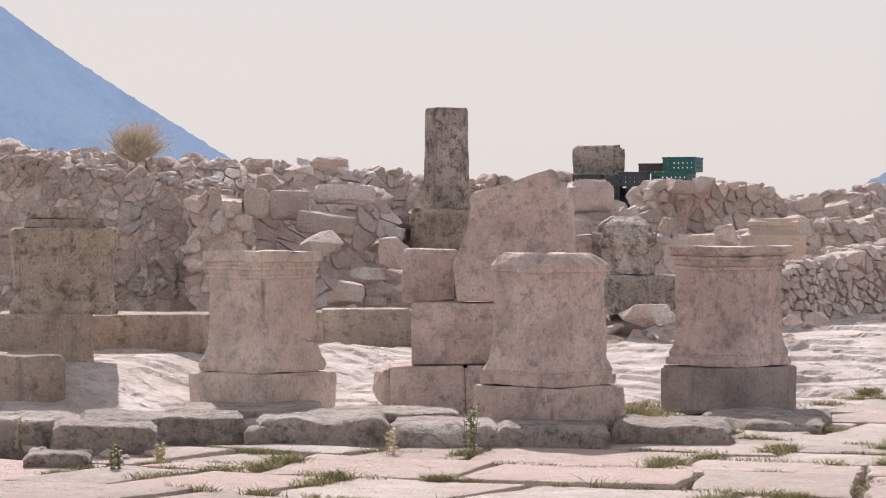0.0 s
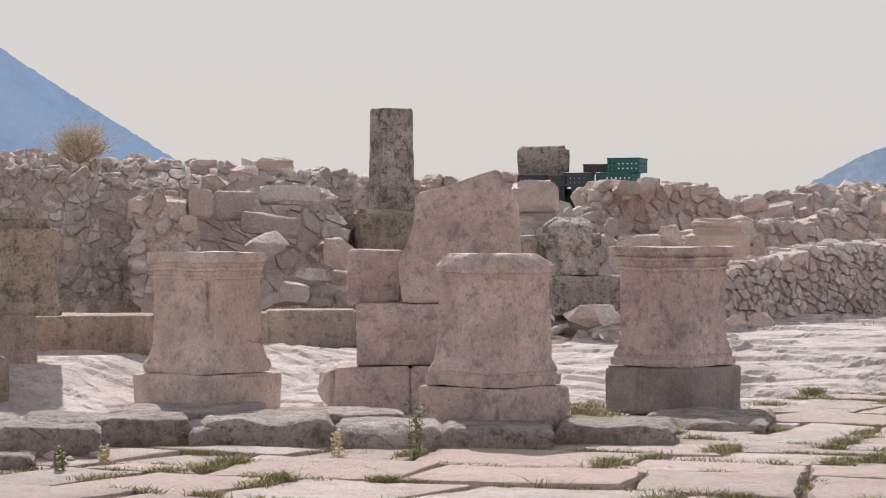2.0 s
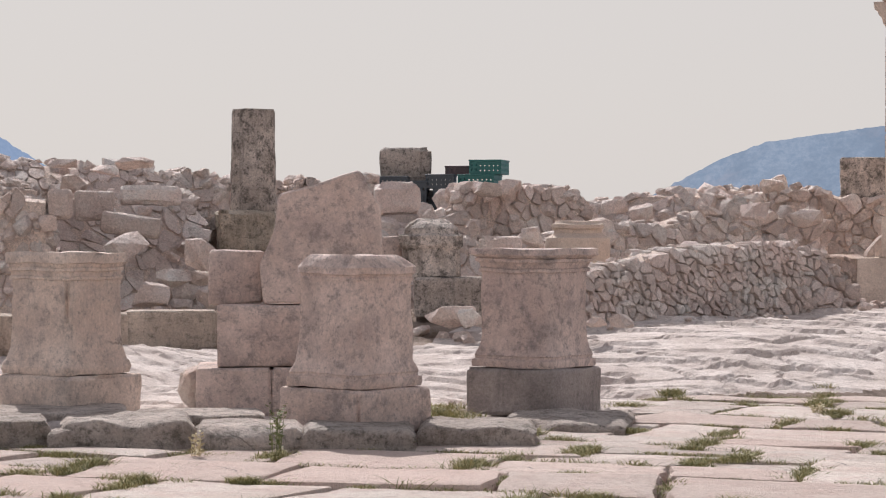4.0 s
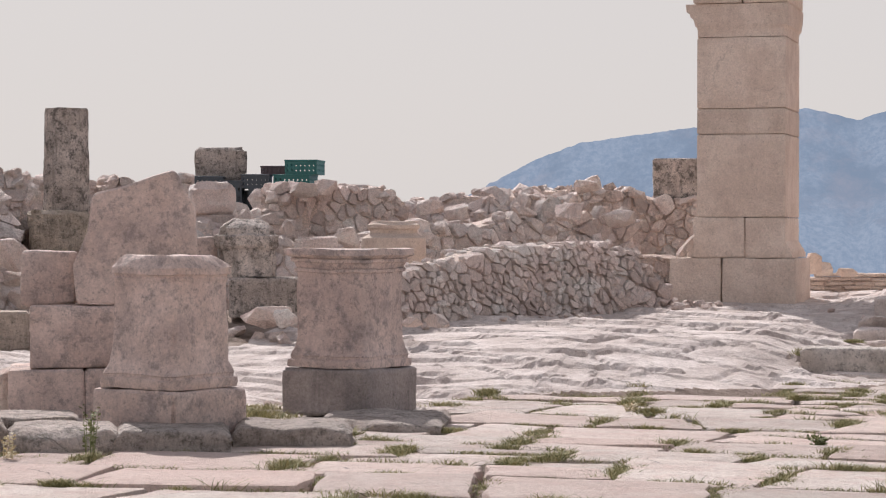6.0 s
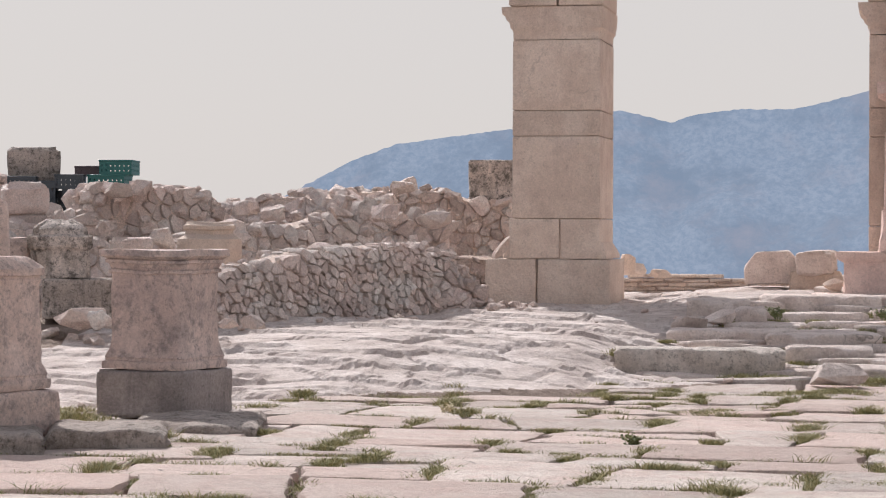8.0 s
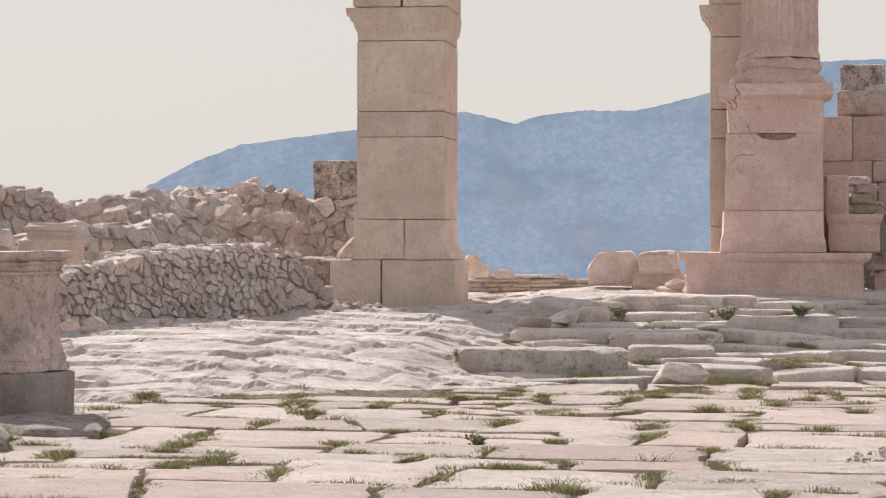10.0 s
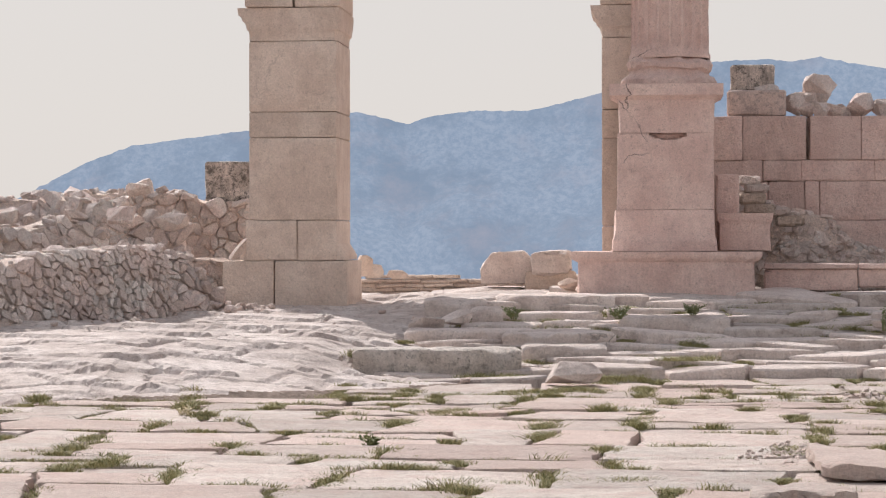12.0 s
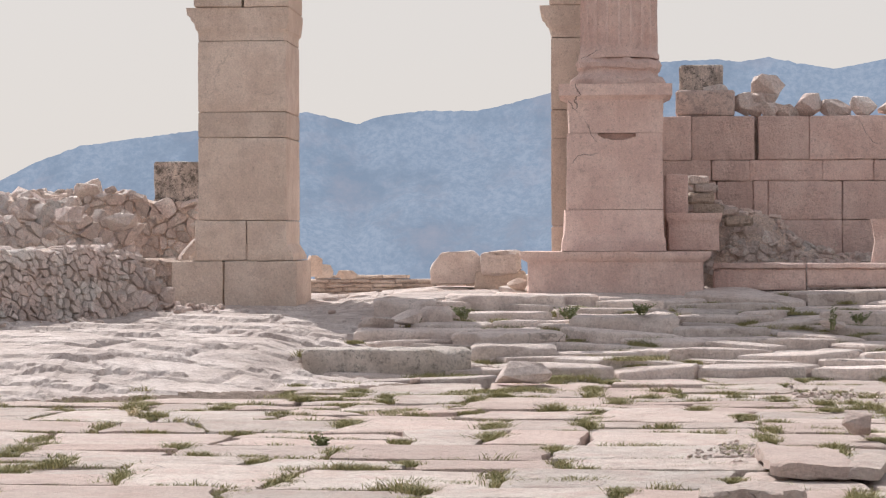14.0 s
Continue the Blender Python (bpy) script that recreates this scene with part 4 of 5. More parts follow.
for i, (b, d) in enumerate([((-11.01, 28.10, 1.36, 0.52, 0.34, 21.4), 0.6), ((-11.04, 28.11, 1.70, 0.58, 0.41, 21.4), 0.6)]):
    solid("fallen_block", block_bm(b[3], d, b[4], 0.09, 0.03, 9, 66 + i, 0.16), RUBBLE, front(b, d) @ pose(0, 0, 0, 0, 2 - 3 * i, 4), "rough flat-topped limestone block below the crates", "stone block", "blocks in the rubble")

# ---- the standing column on its block ----
b = (-12.80, 27.58, 1.74, 0.56, 1.31, 24.9)
root = thing("column_stump", front(b, 0.57), "weathered grey limestone column stump standing on a rough block", "column")
part("drum", lathe_bm([(0, 0.285), (0.03, 0.295), (b[4] - 0.04, 0.275), (b[4], 0.26)], 36, 0.012, 70), DARK, root)
b = (-12.79, 27.36, 1.21, 0.77, 0.53, 25.1)
solid("column_footing", block_bm(b[3], 0.9, b[4], 0.06, 0.04, 9, 71, 0.18), CREAM_LICHEN, front(b, 0.9), "rough lichened block under the column", "stone block")
b = (-12.68, 27.19, 0.39, 0.82, 0.86, 25.0)
solid("footing_mass", boulder_bm(b[3], 0.9, b[4], 72), RUBBLE, front(b, 0.9), "rubble footing below the column", "rubble", smooth=False)
b = (-12.17, 31.32, 2.05, 0.72, 0.62, 21.2)
solid("upright_block", block_bm(b[3], 0.6, b[4], 0.06, 0.02, 7, 73, 0.12), DARK, front(b, 0.6), "dark lichened limestone block standing on the wall", "stone block")
b = (-5.96, 33.07, 1.94, 0.72, 0.59, 10.2)
solid("upright_block", block_bm(b[3], 0.6, b[4], 0.03, 0.015, 7, 74, 0.06), DARK, front(b, 0.6), "dark lichened limestone block behind the gate pier", "stone block")


# ---- plastic crates on the wall ----
def lattice_bm(span, h, thick=0.014):
    """A crate's side in one piece: a sheet with two rows of slots, given thickness."""
    bm = bmesh.new()
    n = max(2, int(span / 0.06))
    us = [-span / 2]
    for i in range(n):
        us += [-span / 2 + span * (i + 0.32) / n, -span / 2 + span * (i + 0.68) / n]
    us.append(span / 2)
    zs = [0, h * 0.22, h * 0.38, h * 0.56, h * 0.72, h]
    grid = [[bm.verts.new((u, -thick / 2, z)) for z in zs] for u in us]
    for i in range(len(us) - 1):
        for j in range(len(zs) - 1):
            if i % 2 == 1 and j in (1, 3):
                continue
            bm.faces.new((grid[i][j], grid[i + 1][j], grid[i + 1][j + 1], grid[i][j + 1]))
    out = bmesh.ops.extrude_face_region(bm, geom=bm.faces[:])
    bmesh.ops.translate(bm, verts=[g for g in out["geom"] if isinstance(g, bmesh.types.BMVert)], vec=(0, thick, 0))
    return bm


def crate(m, label, material, w=0.62, d=0.42, h=0.2):
    root = thing("plastic_crate", m, label, "crate", "crates stacked on the wall")
    for name, span, at in (("side_panel", w, pose(0, -d / 2, 0)), ("side_panel", w, pose(0, d / 2, 0)), ("end_panel", d, pose(-w / 2, 0, 0, 0, 0, 90)), ("end_panel", d, pose(w / 2, 0, 0, 0, 0, 90))):
        part(name, lattice_bm(span, h), material, root, m=at, smooth=False)
        part("rim", block_bm(span + 0.02, 0.03, 0.025, 0.006, 0.0, 2, 0, 0.0), material, root, m=at @ pose(0, 0, h - 0.02))
    part("bottom", block_bm(w, d, 0.014, 0.004, 0.0, 2, 0, 0.0), material, root)
    return root


for (x, y, z, w, h), turn, label, mat in [((-11.44, 31.16, 1.84, 0.46, 0.25), 6, "dark slatted plastic crate in a stack", CRATE_DARK), ((-11.58, 31.12, 2.09, 0.38, 0.19), 4, "dark slatted plastic crate in a stack", CRATE_DARK),
                                         ((-10.97, 31.35, 1.85, 0.46, 0.24), 8, "dark slatted plastic crate under the green ones", CRATE_DARK),
                                         ((-11.10, 31.28, 2.09, 0.50, 0.19), 12, "teal green slatted plastic crate in a stack", CRATE_GREEN), ((-10.98, 31.33, 2.285, 0.44, 0.20), 12, "teal green slatted plastic crate on top of the stack", CRATE_GREEN),
                                         ((-11.42, 31.45, 2.285, 0.36, 0.12), 8, "small brownish plastic crate on the stack", CRATE_BROWN), ((-12.29, 30.84, 2.06, 0.62, 0.19), 3, "dark flat plastic crate beside the upright block", CRATE_DARK),
                                         ((-11.70, 31.45, 1.70, 0.50, 0.36), 2, "dark slatted plastic crate low in the stack", CRATE_DARK),
                                         ((-11.22, 31.75, 1.70, 0.60, 0.40), 2, "dark slatted plastic crate behind the stack", CRATE_DARK),
                                         ((-11.90, 31.0, 1.85, 0.30, 0.34), 3, "dark plastic crate beside the upright block", CRATE_DARK)]:
    crate(pose(x, y, z, 0, 0, 20 - turn) @ Matrix.Translation((0, 0.3, 0)), label, mat, w, 0.6, h)

# ---- round base and moulded base between the walls ----
b = (-9.50, 25.27, 0.97, 0.75, 0.66, 20.6)
root = thing("lichened_altar", front(b, 0.75), "round-topped lichened altar on a dark plinth", "altar")
part("body", profile_bm(fill_rings([(0, 0.33, 0.33), (0.32, 0.325, 0.325), (0.345, 0.355, 0.355), (0.38, 0.365, 0.365), (0.47, 0.365, 0.365), (0.49, 0.31, 0.31), (0.56, 0.295, 0.295), (0.60, 0.25, 0.25), (0.66, 0.15, 0.15)], 0.025), 12, 0.02, 80, 0.04, 0.06), DARK, root)
c = (-9.28, 25.25, 0.60, 0.70, 0.37, 20.2)
part("plinth", block_bm(c[3] + 0.1, 0.85, c[4] + 0.08, 0.03, 0.01, 6, 81, 0.05), DARK, root, m=pose(0.2, 0, -c[4] - 0.085))
b = (-10.17, 25.44, 0.90, 0.47, 0.52, 21.8)
solid("pale_block", block_bm(b[3], 0.6, b[4], 0.05, 0.02, 6, 82, 0.1), ALTAR, front(b, 0.6), "pale limestone block beside the lichened altar", "stone block")
b = (-8.28, 26.96, 1.08, 0.79, 0.54, 17.1)
root = thing("round_pedestal", front(b, 0.78), "pink limestone column base with torus mouldings", "column base")
part("moulding", lathe_bm([(0.0, 0.39), (0.28, 0.39), (0.33, 0.385), (0.36, 0.33), (0.39, 0.29), (0.43, 0.29), (0.45, 0.32), (0.49, 0.32), (0.51, 0.28), (0.535, 0.27)], 36, 0.008, 83, 0.03), ASHLAR, root)
b = (-9.05, 26.39, 1.25, 0.50, 0.17, 18.9)
solid("moulded_fragment", block_bm(b[3], 0.4, b[4], 0.04, 0.02, 6, 84, 0.1), RUBBLE, front(b, 0.4), "broken moulded limestone fragment on the rubble", "stone block")


# ---- gate piers ----
def ashlar(root, name, x0, x1, y0, y1, z0, z1, seed, material=ASHLAR, r=0.012, chip=0.03, rough=0.004, label=""):
    """A dressed block between those planes, under a thing that stands at the world's origin."""
    return part(name, block_bm(x1 - x0 - 0.006, y1 - y0, z1 - z0 - 0.006, r, rough, 7, seed, chip), material, root, label,
                pose((x0 + x1) / 2, (y0 + y1) / 2, z0 + 0.003))


def moulded(root, name, x0, x1, y0, y1, rings, seed, material=ASHLAR, right=0.03, front_edge=0.02):
    """A moulded course: rings of (height, overhang)."""
    hx, hy = (x1 - x0) / 2, (y1 - y0) / 2
    keys = [(z, hx + o, hy + o) for z, o in rings]
    bm = profile_bm(fill_rings(keys, 0.03), 10, 0.004, seed, 0.01, 0.02)
    for v in bm.verts:                      # the moulding is broken away at the front and on the right
        v.co.x = min(v.co.x, hx + right + 0.004 * noise.noise(v.co * 9))
        v.co.y = max(v.co.y, -hy - front_edge + 0.01 * noise.noise(v.co * 7))
    return part(name, bm, material, root, "", pose((x0 + x1) / 2, (y0 + y1) / 2, 0))


CAP = [(0, 0), (0.08, 0.0), (0.12, 0.01), (0.14, 0.03), (0.22, 0.05), (0.26, 0.09), (0.30, 0.10), (0.33, 0.14), (0.42, 0.15)]


def cap_rings(z):
    return [(z + 0.004 + a, o) for a, o in CAP]


W0, W1, WY = -5.20, -4.06, 30.15
west = thing("gate_pier", pose(0, 0, 0), "tall warm limestone gate pier of large ashlar blocks", "pier", "gate piers")
ashlar(west, "plinth_block", -5.54, -4.87, WY - 0.05, WY + 1.45, 0.45, 1.16, 101, chip=0.06, rough=0.012)
ashlar(west, "plinth_block", -4.86, -3.92, WY - 0.07, WY + 1.45, 0.45, 1.16, 102, chip=0.05, rough=0.01)
ashlar(west, "base_block", -5.24, -4.58, WY - 0.01, WY + 1.35, 1.16, 1.68, 103)
ashlar(west, "base_block", -4.575, W1, WY, WY + 1.35, 1.16, 1.68, 104)
moulded(west, "base_moulding", W0, W1, WY + 0.015, WY + 1.33, [(1.165, 0.12), (1.22, 0.12), (1.25, 0.09), (1.30, 0.05), (1.36, 0.02), (1.38, 0.0)], 105, right=0.08, front_edge=0.0)
ashlar(west, "block", W0, W1, WY, WY + 1.35, 1.68, 2.74, 106, rough=0.003)
ashlar(west, "block", W0, W1, WY, WY + 1.35, 2.74, 3.07, 107, rough=0.003)
ashlar(west, "block", W0, W1, WY, WY + 1.35, 3.07, 3.98, 108, rough=0.003)
moulded(west, "capital", W0, W1, WY, WY + 1.35, cap_rings(3.98), 109)
ashlar(west, "upper_block", -5.24, -4.62, WY - 0.06, WY + 1.35, 4.41, 4.68, 110)
ashlar(west, "upper_block", -4.6, -4.02, WY - 0.03, WY + 1.35, 4.41, 4.68, 111)

E0, E1, EYW = -0.71, 0.45, 31.6
east = thing("gate_pier", pose(0, 0, 0), "tall pinkish limestone gate pier behind the column pedestal", "pier", "gate piers")
for i, (z0, z1) in enumerate([(0.6, 1.22), (1.22, 1.60), (1.60, 2.77), (2.77, 3.15), (3.15, 4.11)]):
    ashlar(east, "block", E0 - (0.1 if i == 0 else 0), E1, EYW, EYW + 1.3, z0, z1, 120 + i)
moulded(east, "capital", E0, E1, EYW, EYW + 1.3, cap_rings(4.11), 126)
ashlar(east, "upper_block", E0 - 0.02, E1, EYW - 0.03, EYW + 1.3, 4.54, 4.9, 127)

# an unseen arch added to shade the steps, its soffit springing from the piers' upper blocks
arch = thing("unseen_shade_arch", pose(0, 0, 0), "unseen low limestone arch of large voussoirs, added above the gateway to shade the steps", "arch")
A0, A1 = Vector((-4.62, 30.80, 4.68)), Vector((0.0, 32.22, 4.90))
span = (A1 - A0).length
turn_a = math.degrees(math.atan2(A1.y - A0.y, A1.x - A0.x))
COUNT = 11
for k in range(COUNT):
    bm = bmesh.new()
    rows = []
    for u in (k / COUNT + 0.001, (k + 1) / COUNT - 0.001):
        at_, rise = (u - 0.5) * span, 0.5 * (1 - (2 * u - 1) ** 2)
        lean_ = 0.34 * (2 * u - 1)
        rows.append([(at_, -0.5, rise), (at_ + lean_, -0.5, rise + 0.5), (at_ + lean_, 0.5, rise + 0.5), (at_, 0.5, rise)])
    lo, hi = [[bm.verts.new(p) for p in row_] for row_ in rows]
    for q in range(4):
        bm.faces.new((lo[q], lo[(q + 1) % 4], hi[(q + 1) % 4], hi[q]))
    bm.faces.new(lo[::-1])
    bm.faces.new(hi)
    bmesh.ops.bevel(bm, geom=bm.edges[:], offset=0.02, segments=2, affect="EDGES")
    part("voussoir", bm, ASHLAR, arch, m=pose(*((A0 + A1) / 2), 0, 0, turn_a))

# ---- column pedestal ----
ped = thing("column_pedestal", pose(0, 0, 0), "pinkish limestone column pedestal with a fluted shaft on a broad step", "pedestal")
PY = 30.2
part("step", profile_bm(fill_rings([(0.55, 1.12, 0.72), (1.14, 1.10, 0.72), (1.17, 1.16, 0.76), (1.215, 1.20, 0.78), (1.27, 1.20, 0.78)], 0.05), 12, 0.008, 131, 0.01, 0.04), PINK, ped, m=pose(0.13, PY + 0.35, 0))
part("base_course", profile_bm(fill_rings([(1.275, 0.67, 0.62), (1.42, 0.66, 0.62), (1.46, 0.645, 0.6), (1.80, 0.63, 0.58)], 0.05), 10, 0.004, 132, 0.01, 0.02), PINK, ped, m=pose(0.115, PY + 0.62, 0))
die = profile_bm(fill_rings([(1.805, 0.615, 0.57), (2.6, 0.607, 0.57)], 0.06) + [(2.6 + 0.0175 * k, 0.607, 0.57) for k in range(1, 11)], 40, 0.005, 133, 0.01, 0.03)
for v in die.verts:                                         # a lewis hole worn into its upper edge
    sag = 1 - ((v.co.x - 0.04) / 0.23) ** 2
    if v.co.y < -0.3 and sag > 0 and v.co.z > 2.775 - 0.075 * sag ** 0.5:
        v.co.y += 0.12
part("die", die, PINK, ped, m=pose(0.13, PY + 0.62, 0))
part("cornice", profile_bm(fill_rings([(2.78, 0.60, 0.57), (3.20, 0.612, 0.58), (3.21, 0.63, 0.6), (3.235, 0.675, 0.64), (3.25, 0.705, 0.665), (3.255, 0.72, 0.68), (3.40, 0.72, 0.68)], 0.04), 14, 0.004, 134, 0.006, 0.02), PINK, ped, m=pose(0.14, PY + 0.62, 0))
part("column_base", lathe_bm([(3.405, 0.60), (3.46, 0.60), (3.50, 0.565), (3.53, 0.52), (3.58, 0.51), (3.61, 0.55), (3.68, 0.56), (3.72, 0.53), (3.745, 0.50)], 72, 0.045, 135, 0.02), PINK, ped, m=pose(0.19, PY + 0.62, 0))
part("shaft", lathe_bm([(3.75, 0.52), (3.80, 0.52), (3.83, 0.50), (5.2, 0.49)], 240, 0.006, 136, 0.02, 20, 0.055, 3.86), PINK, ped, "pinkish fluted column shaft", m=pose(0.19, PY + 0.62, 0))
b = (1.15, 30.88, 1.28, 0.64, 0.48, -2.1)
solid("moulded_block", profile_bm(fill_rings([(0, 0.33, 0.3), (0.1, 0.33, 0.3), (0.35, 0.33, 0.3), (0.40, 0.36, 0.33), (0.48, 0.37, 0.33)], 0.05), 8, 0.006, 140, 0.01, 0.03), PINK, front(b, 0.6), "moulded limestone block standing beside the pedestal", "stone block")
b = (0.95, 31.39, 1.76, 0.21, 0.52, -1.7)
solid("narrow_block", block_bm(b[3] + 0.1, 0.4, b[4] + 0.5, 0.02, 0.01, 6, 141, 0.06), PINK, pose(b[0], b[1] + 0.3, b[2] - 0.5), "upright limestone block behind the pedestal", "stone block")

# ---- ashlar wall east of the pedestal ----
wall = thing("wall_east", pose(0, 0, 0), "pinkish limestone ashlar wall of large cracked blocks", "wall", kind="structure")
AY = 33.0
bm = bmesh.new()
bmesh.ops.create_cube(bm, size=1, matrix=Matrix.Translation((3.5, AY + 0.45, 1.7)) @ Matrix.Diagonal((5.8, 0.4, 2.81, 1)))
part("core", bm, RED_RUBBLE, wall, smooth=False)
COURSES = [(0.75, 1.05, [0.6, 1.3, 2.05, 2.9, 3.5, 4.4, 5.4, 6.4]), (1.05, 1.68, [0.6, 1.45, 2.05, 2.25, 3.27, 4.3, 5.4, 6.4]), (1.68, 2.22, [0.6, 1.55, 2.05, 2.25, 3.27, 4.3, 5.5, 6.4]),
           (2.22, 2.51, [0.6, 1.48, 2.0, 3.0, 3.7, 4.6, 5.6, 6.4]), (2.51, 3.12, [0.6, 1.2, 2.12, 2.82, 3.9, 5.1, 6.4])]
k = 150
for z0, z1, cuts in COURSES:
    for x0, x1 in zip(cuts, cuts[1:]):
        k += 1
        gap = 0.05 if abs(x1 - 2.12) < 0.01 else 0.0
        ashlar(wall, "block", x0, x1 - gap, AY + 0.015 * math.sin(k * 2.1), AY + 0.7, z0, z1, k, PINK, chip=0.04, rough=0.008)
for i, (b, d) in enumerate([((1.40, 33.17, 3.13, 0.81, 0.36, -2.4), 0.6)]):
    solid("capping_block", block_bm(b[3], d, b[4], 0.03, 0.012, 6, 190 + i, 0.05), ALTAR, front(b, d), "pale weathered block on top of the ashlar wall", "stone block")
b = (1.35, 33.37, 3.48, 0.61, 0.38, -2.3)
solid("capping_block", block_bm(b[3], 0.5, b[4], 0.03, 0.012, 6, 192, 0.05), DARK, front(b, 0.5), "dark lichened block on top of the ashlar wall", "stone block")
for i, (x, y, z, w, h, rz, lean) in enumerate([(1.90, 33.25, 3.11, 0.37, 0.35, -3.3, 0), (2.06, 33.19, 3.11, 0.29, 0.22, -3.6, 0), (2.27, 33.12, 3.10, 0.24, 0.21, -3.9, 0), (2.47, 33.16, 3.10, 0.29, 0.22, -4.3, 0), (2.62, 33.20, 3.10, 0.23, 0.19, -4.5, 0),
                        (2.14, 33.28, 3.27, 0.25, 0.19, -3.7, 0), (2.35, 33.27, 3.27, 0.30, 0.18, -4.0, 0), (2.22, 33.33, 3.40, 0.50, 0.33, -3.8, 4), (2.86, 33.18, 3.09, 0.43, 0.35, -4.9, 0), (3.24, 33.14, 3.09, 0.47, 0.29, -5.6, 0),
                        (3.57, 33.11, 3.09, 0.37, 0.30, -6.2, 0), (3.92, 33.07, 3.08, 0.47, 0.28, -6.8, 0), (1.58, 33.26, 3.44, 0.33, 0.16, -2.7, 0), (4.27, 33.03, 3.08, 0.40, 0.27, -7.4, 0)]):
    solid("capping_stone", boulder_bm(w * 1.05, w * 0.75, h * 1.05, 500 + i, 0.09), RUBBLE, pose(x, y, z, 0, lean, rz + (i * 37) % 50 - 25) @ Matrix.Translation((0, w * 0.3, 0)),
          "pinkish rough stone lying on the ashlar wall", "rock", "stones on the ashlar wall", smooth=False)
rubble_wall("rubble_heap_east", "rubble heap against the ashlar wall", [(1.07, 32.28, 0.99, 2.14), (1.59, 32.16, 0.99, 1.87), (2.27, 32.12, 0.99, 1.75), (2.50, 32.10, 0.99, 1.44), (3.09, 32.05, 0.99, 1.22), (4.42, 31.90, 0.99, 1.18)], 0.15, 0.3, 0.4, 12, 0.1, joint=0.006)
for i, (x, z, w, h) in enumerate([(1.33, 1.58, 0.44, 0.17), (1.40, 1.75, 0.40, 0.14), (1.28, 1.89, 0.36, 0.15), (1.36, 2.04, 0.32, 0.12), (1.25, 2.16, 0.26, 0.11), (1.80, 1.60, 0.40, 0.13), (1.66, 1.73, 0.24, 0.12)]):
    solid("stacked_stone", block_bm(w, 0.3, h, 0.04, 0.02, 6, 520 + i, 0.1), BENCH if i in (1, 2, 5) else RUBBLE, pose(x, 32.05, z, 0, (i * 7) % 5 - 2, (i * 11) % 9 - 4), "flat brownish stone stacked against the ashlar wall", "rock", "stacked stones by the ashlar wall")
for i, b in enumerate([(2.00, 30.94, 0.76, 1.19, 0.34, -3.7), (3.22, 30.83, 0.80, 1.24, 0.30, -6.0), (4.40, 30.69, 0.82, 1.12, 0.27, -8.2)]):
    root = thing("bench", front(b, 0.55), "pinkish limestone bench along the ashlar wall", "bench", "stone benches")
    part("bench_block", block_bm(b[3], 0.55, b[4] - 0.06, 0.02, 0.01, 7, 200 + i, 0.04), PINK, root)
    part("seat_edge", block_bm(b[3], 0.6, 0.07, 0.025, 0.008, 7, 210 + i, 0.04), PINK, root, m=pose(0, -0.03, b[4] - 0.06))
b = (3.66, 31.08, 1.10, 0.41, 0.58, -6.7)
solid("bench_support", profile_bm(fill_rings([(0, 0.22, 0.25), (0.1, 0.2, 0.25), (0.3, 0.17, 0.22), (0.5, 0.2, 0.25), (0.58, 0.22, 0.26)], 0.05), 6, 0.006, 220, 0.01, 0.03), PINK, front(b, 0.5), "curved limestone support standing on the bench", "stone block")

# ---- low brick wall and blocks in the gateway ----
low = thing("low_brick_wall", pose(0, 0, 0), "low wall of thin tile bricks closing the gateway", "wall", kind="structure")
rnd = random.Random(77)
bm = bmesh.new()
bmesh.ops.create_cube(bm, size=1, matrix=Matrix.Translation((-2.95, 34.65, 0.56)) @ Matrix.Diagonal((4.1, 0.40, 0.56, 1)))
part("core", bm, RED_RUBBLE, low, smooth=False)
brick_meshes = [mesh_of("brick", block_bm(1, 1, 1, 0.05, 0.03, 2, s, 0.1), ASHLAR) for s in range(4)]
for row in range(5):
    x = -5.0 + rnd.uniform(0, 0.2)
    while x < -0.9:
        w = rnd.uniform(0.25, 0.5)
        top = 0.60 + row * 0.062
        if row < 4 or noise.noise(Vector((x * 0.9, 3, 1))) > -0.1:
            ob = new("brick", brick_meshes[rnd.randrange(4)])
            ob.parent = low
            ob.matrix_basis = pose(x + w / 2, 34.6 + rnd.uniform(-0.02, 0.02), top, rnd.gauss(0, 1), rnd.gauss(0, 1), rnd.gauss(0, 2)) @ Matrix.Diagonal((w - 0.01, 0.35, 0.054, 1))
        x += w
b = (-2.04, 32.94, 0.80, 0.76, 0.47, 3.5)
solid("gate_block", slab_outline_bm([(-0.37, 0.0), (-0.385, 0.20), (-0.36, 0.27), (-0.22, 0.44), (0.22, 0.465), (0.36, 0.33), (0.375, 0.18), (0.33, 0.0)], 0.5, 9, 0.015), STEP, front(b, 0.5), "pale faceted limestone block on the gateway's low wall", "stone block", "blocks in the gateway")
for i, (b, d, lean, turn) in enumerate([((-1.40, 32.67, 0.93, 0.53, 0.33, 2.5), 0.5, -6, -8)]):
    solid("gate_block", block_bm(b[3], d, b[4], 0.05, 0.03, 7, 235 + i, 0.2), STEP, front(b, d) @ pose(0, 0, 0, 0, lean, turn), "pale broken limestone block on the gateway's low wall", "stone block", "blocks in the gateway")
rocks("gate_rock", [(-3.95, 33.37, 0.86, 0.24, 0.22, 6.8, 0), (-3.93, 31.96, 0.89, 0.24, 0.34, 7.0, 0), (-1.11, 30.38, 0.75, 0.26, 0.20, 2.1, 0), (-3.67, 33.80, 0.85, 0.40, 0.14, 6.2, 0)],
      "broken limestone rock at the gateway", "rock", ASHLAR, "rocks at the gateway", 0.7)
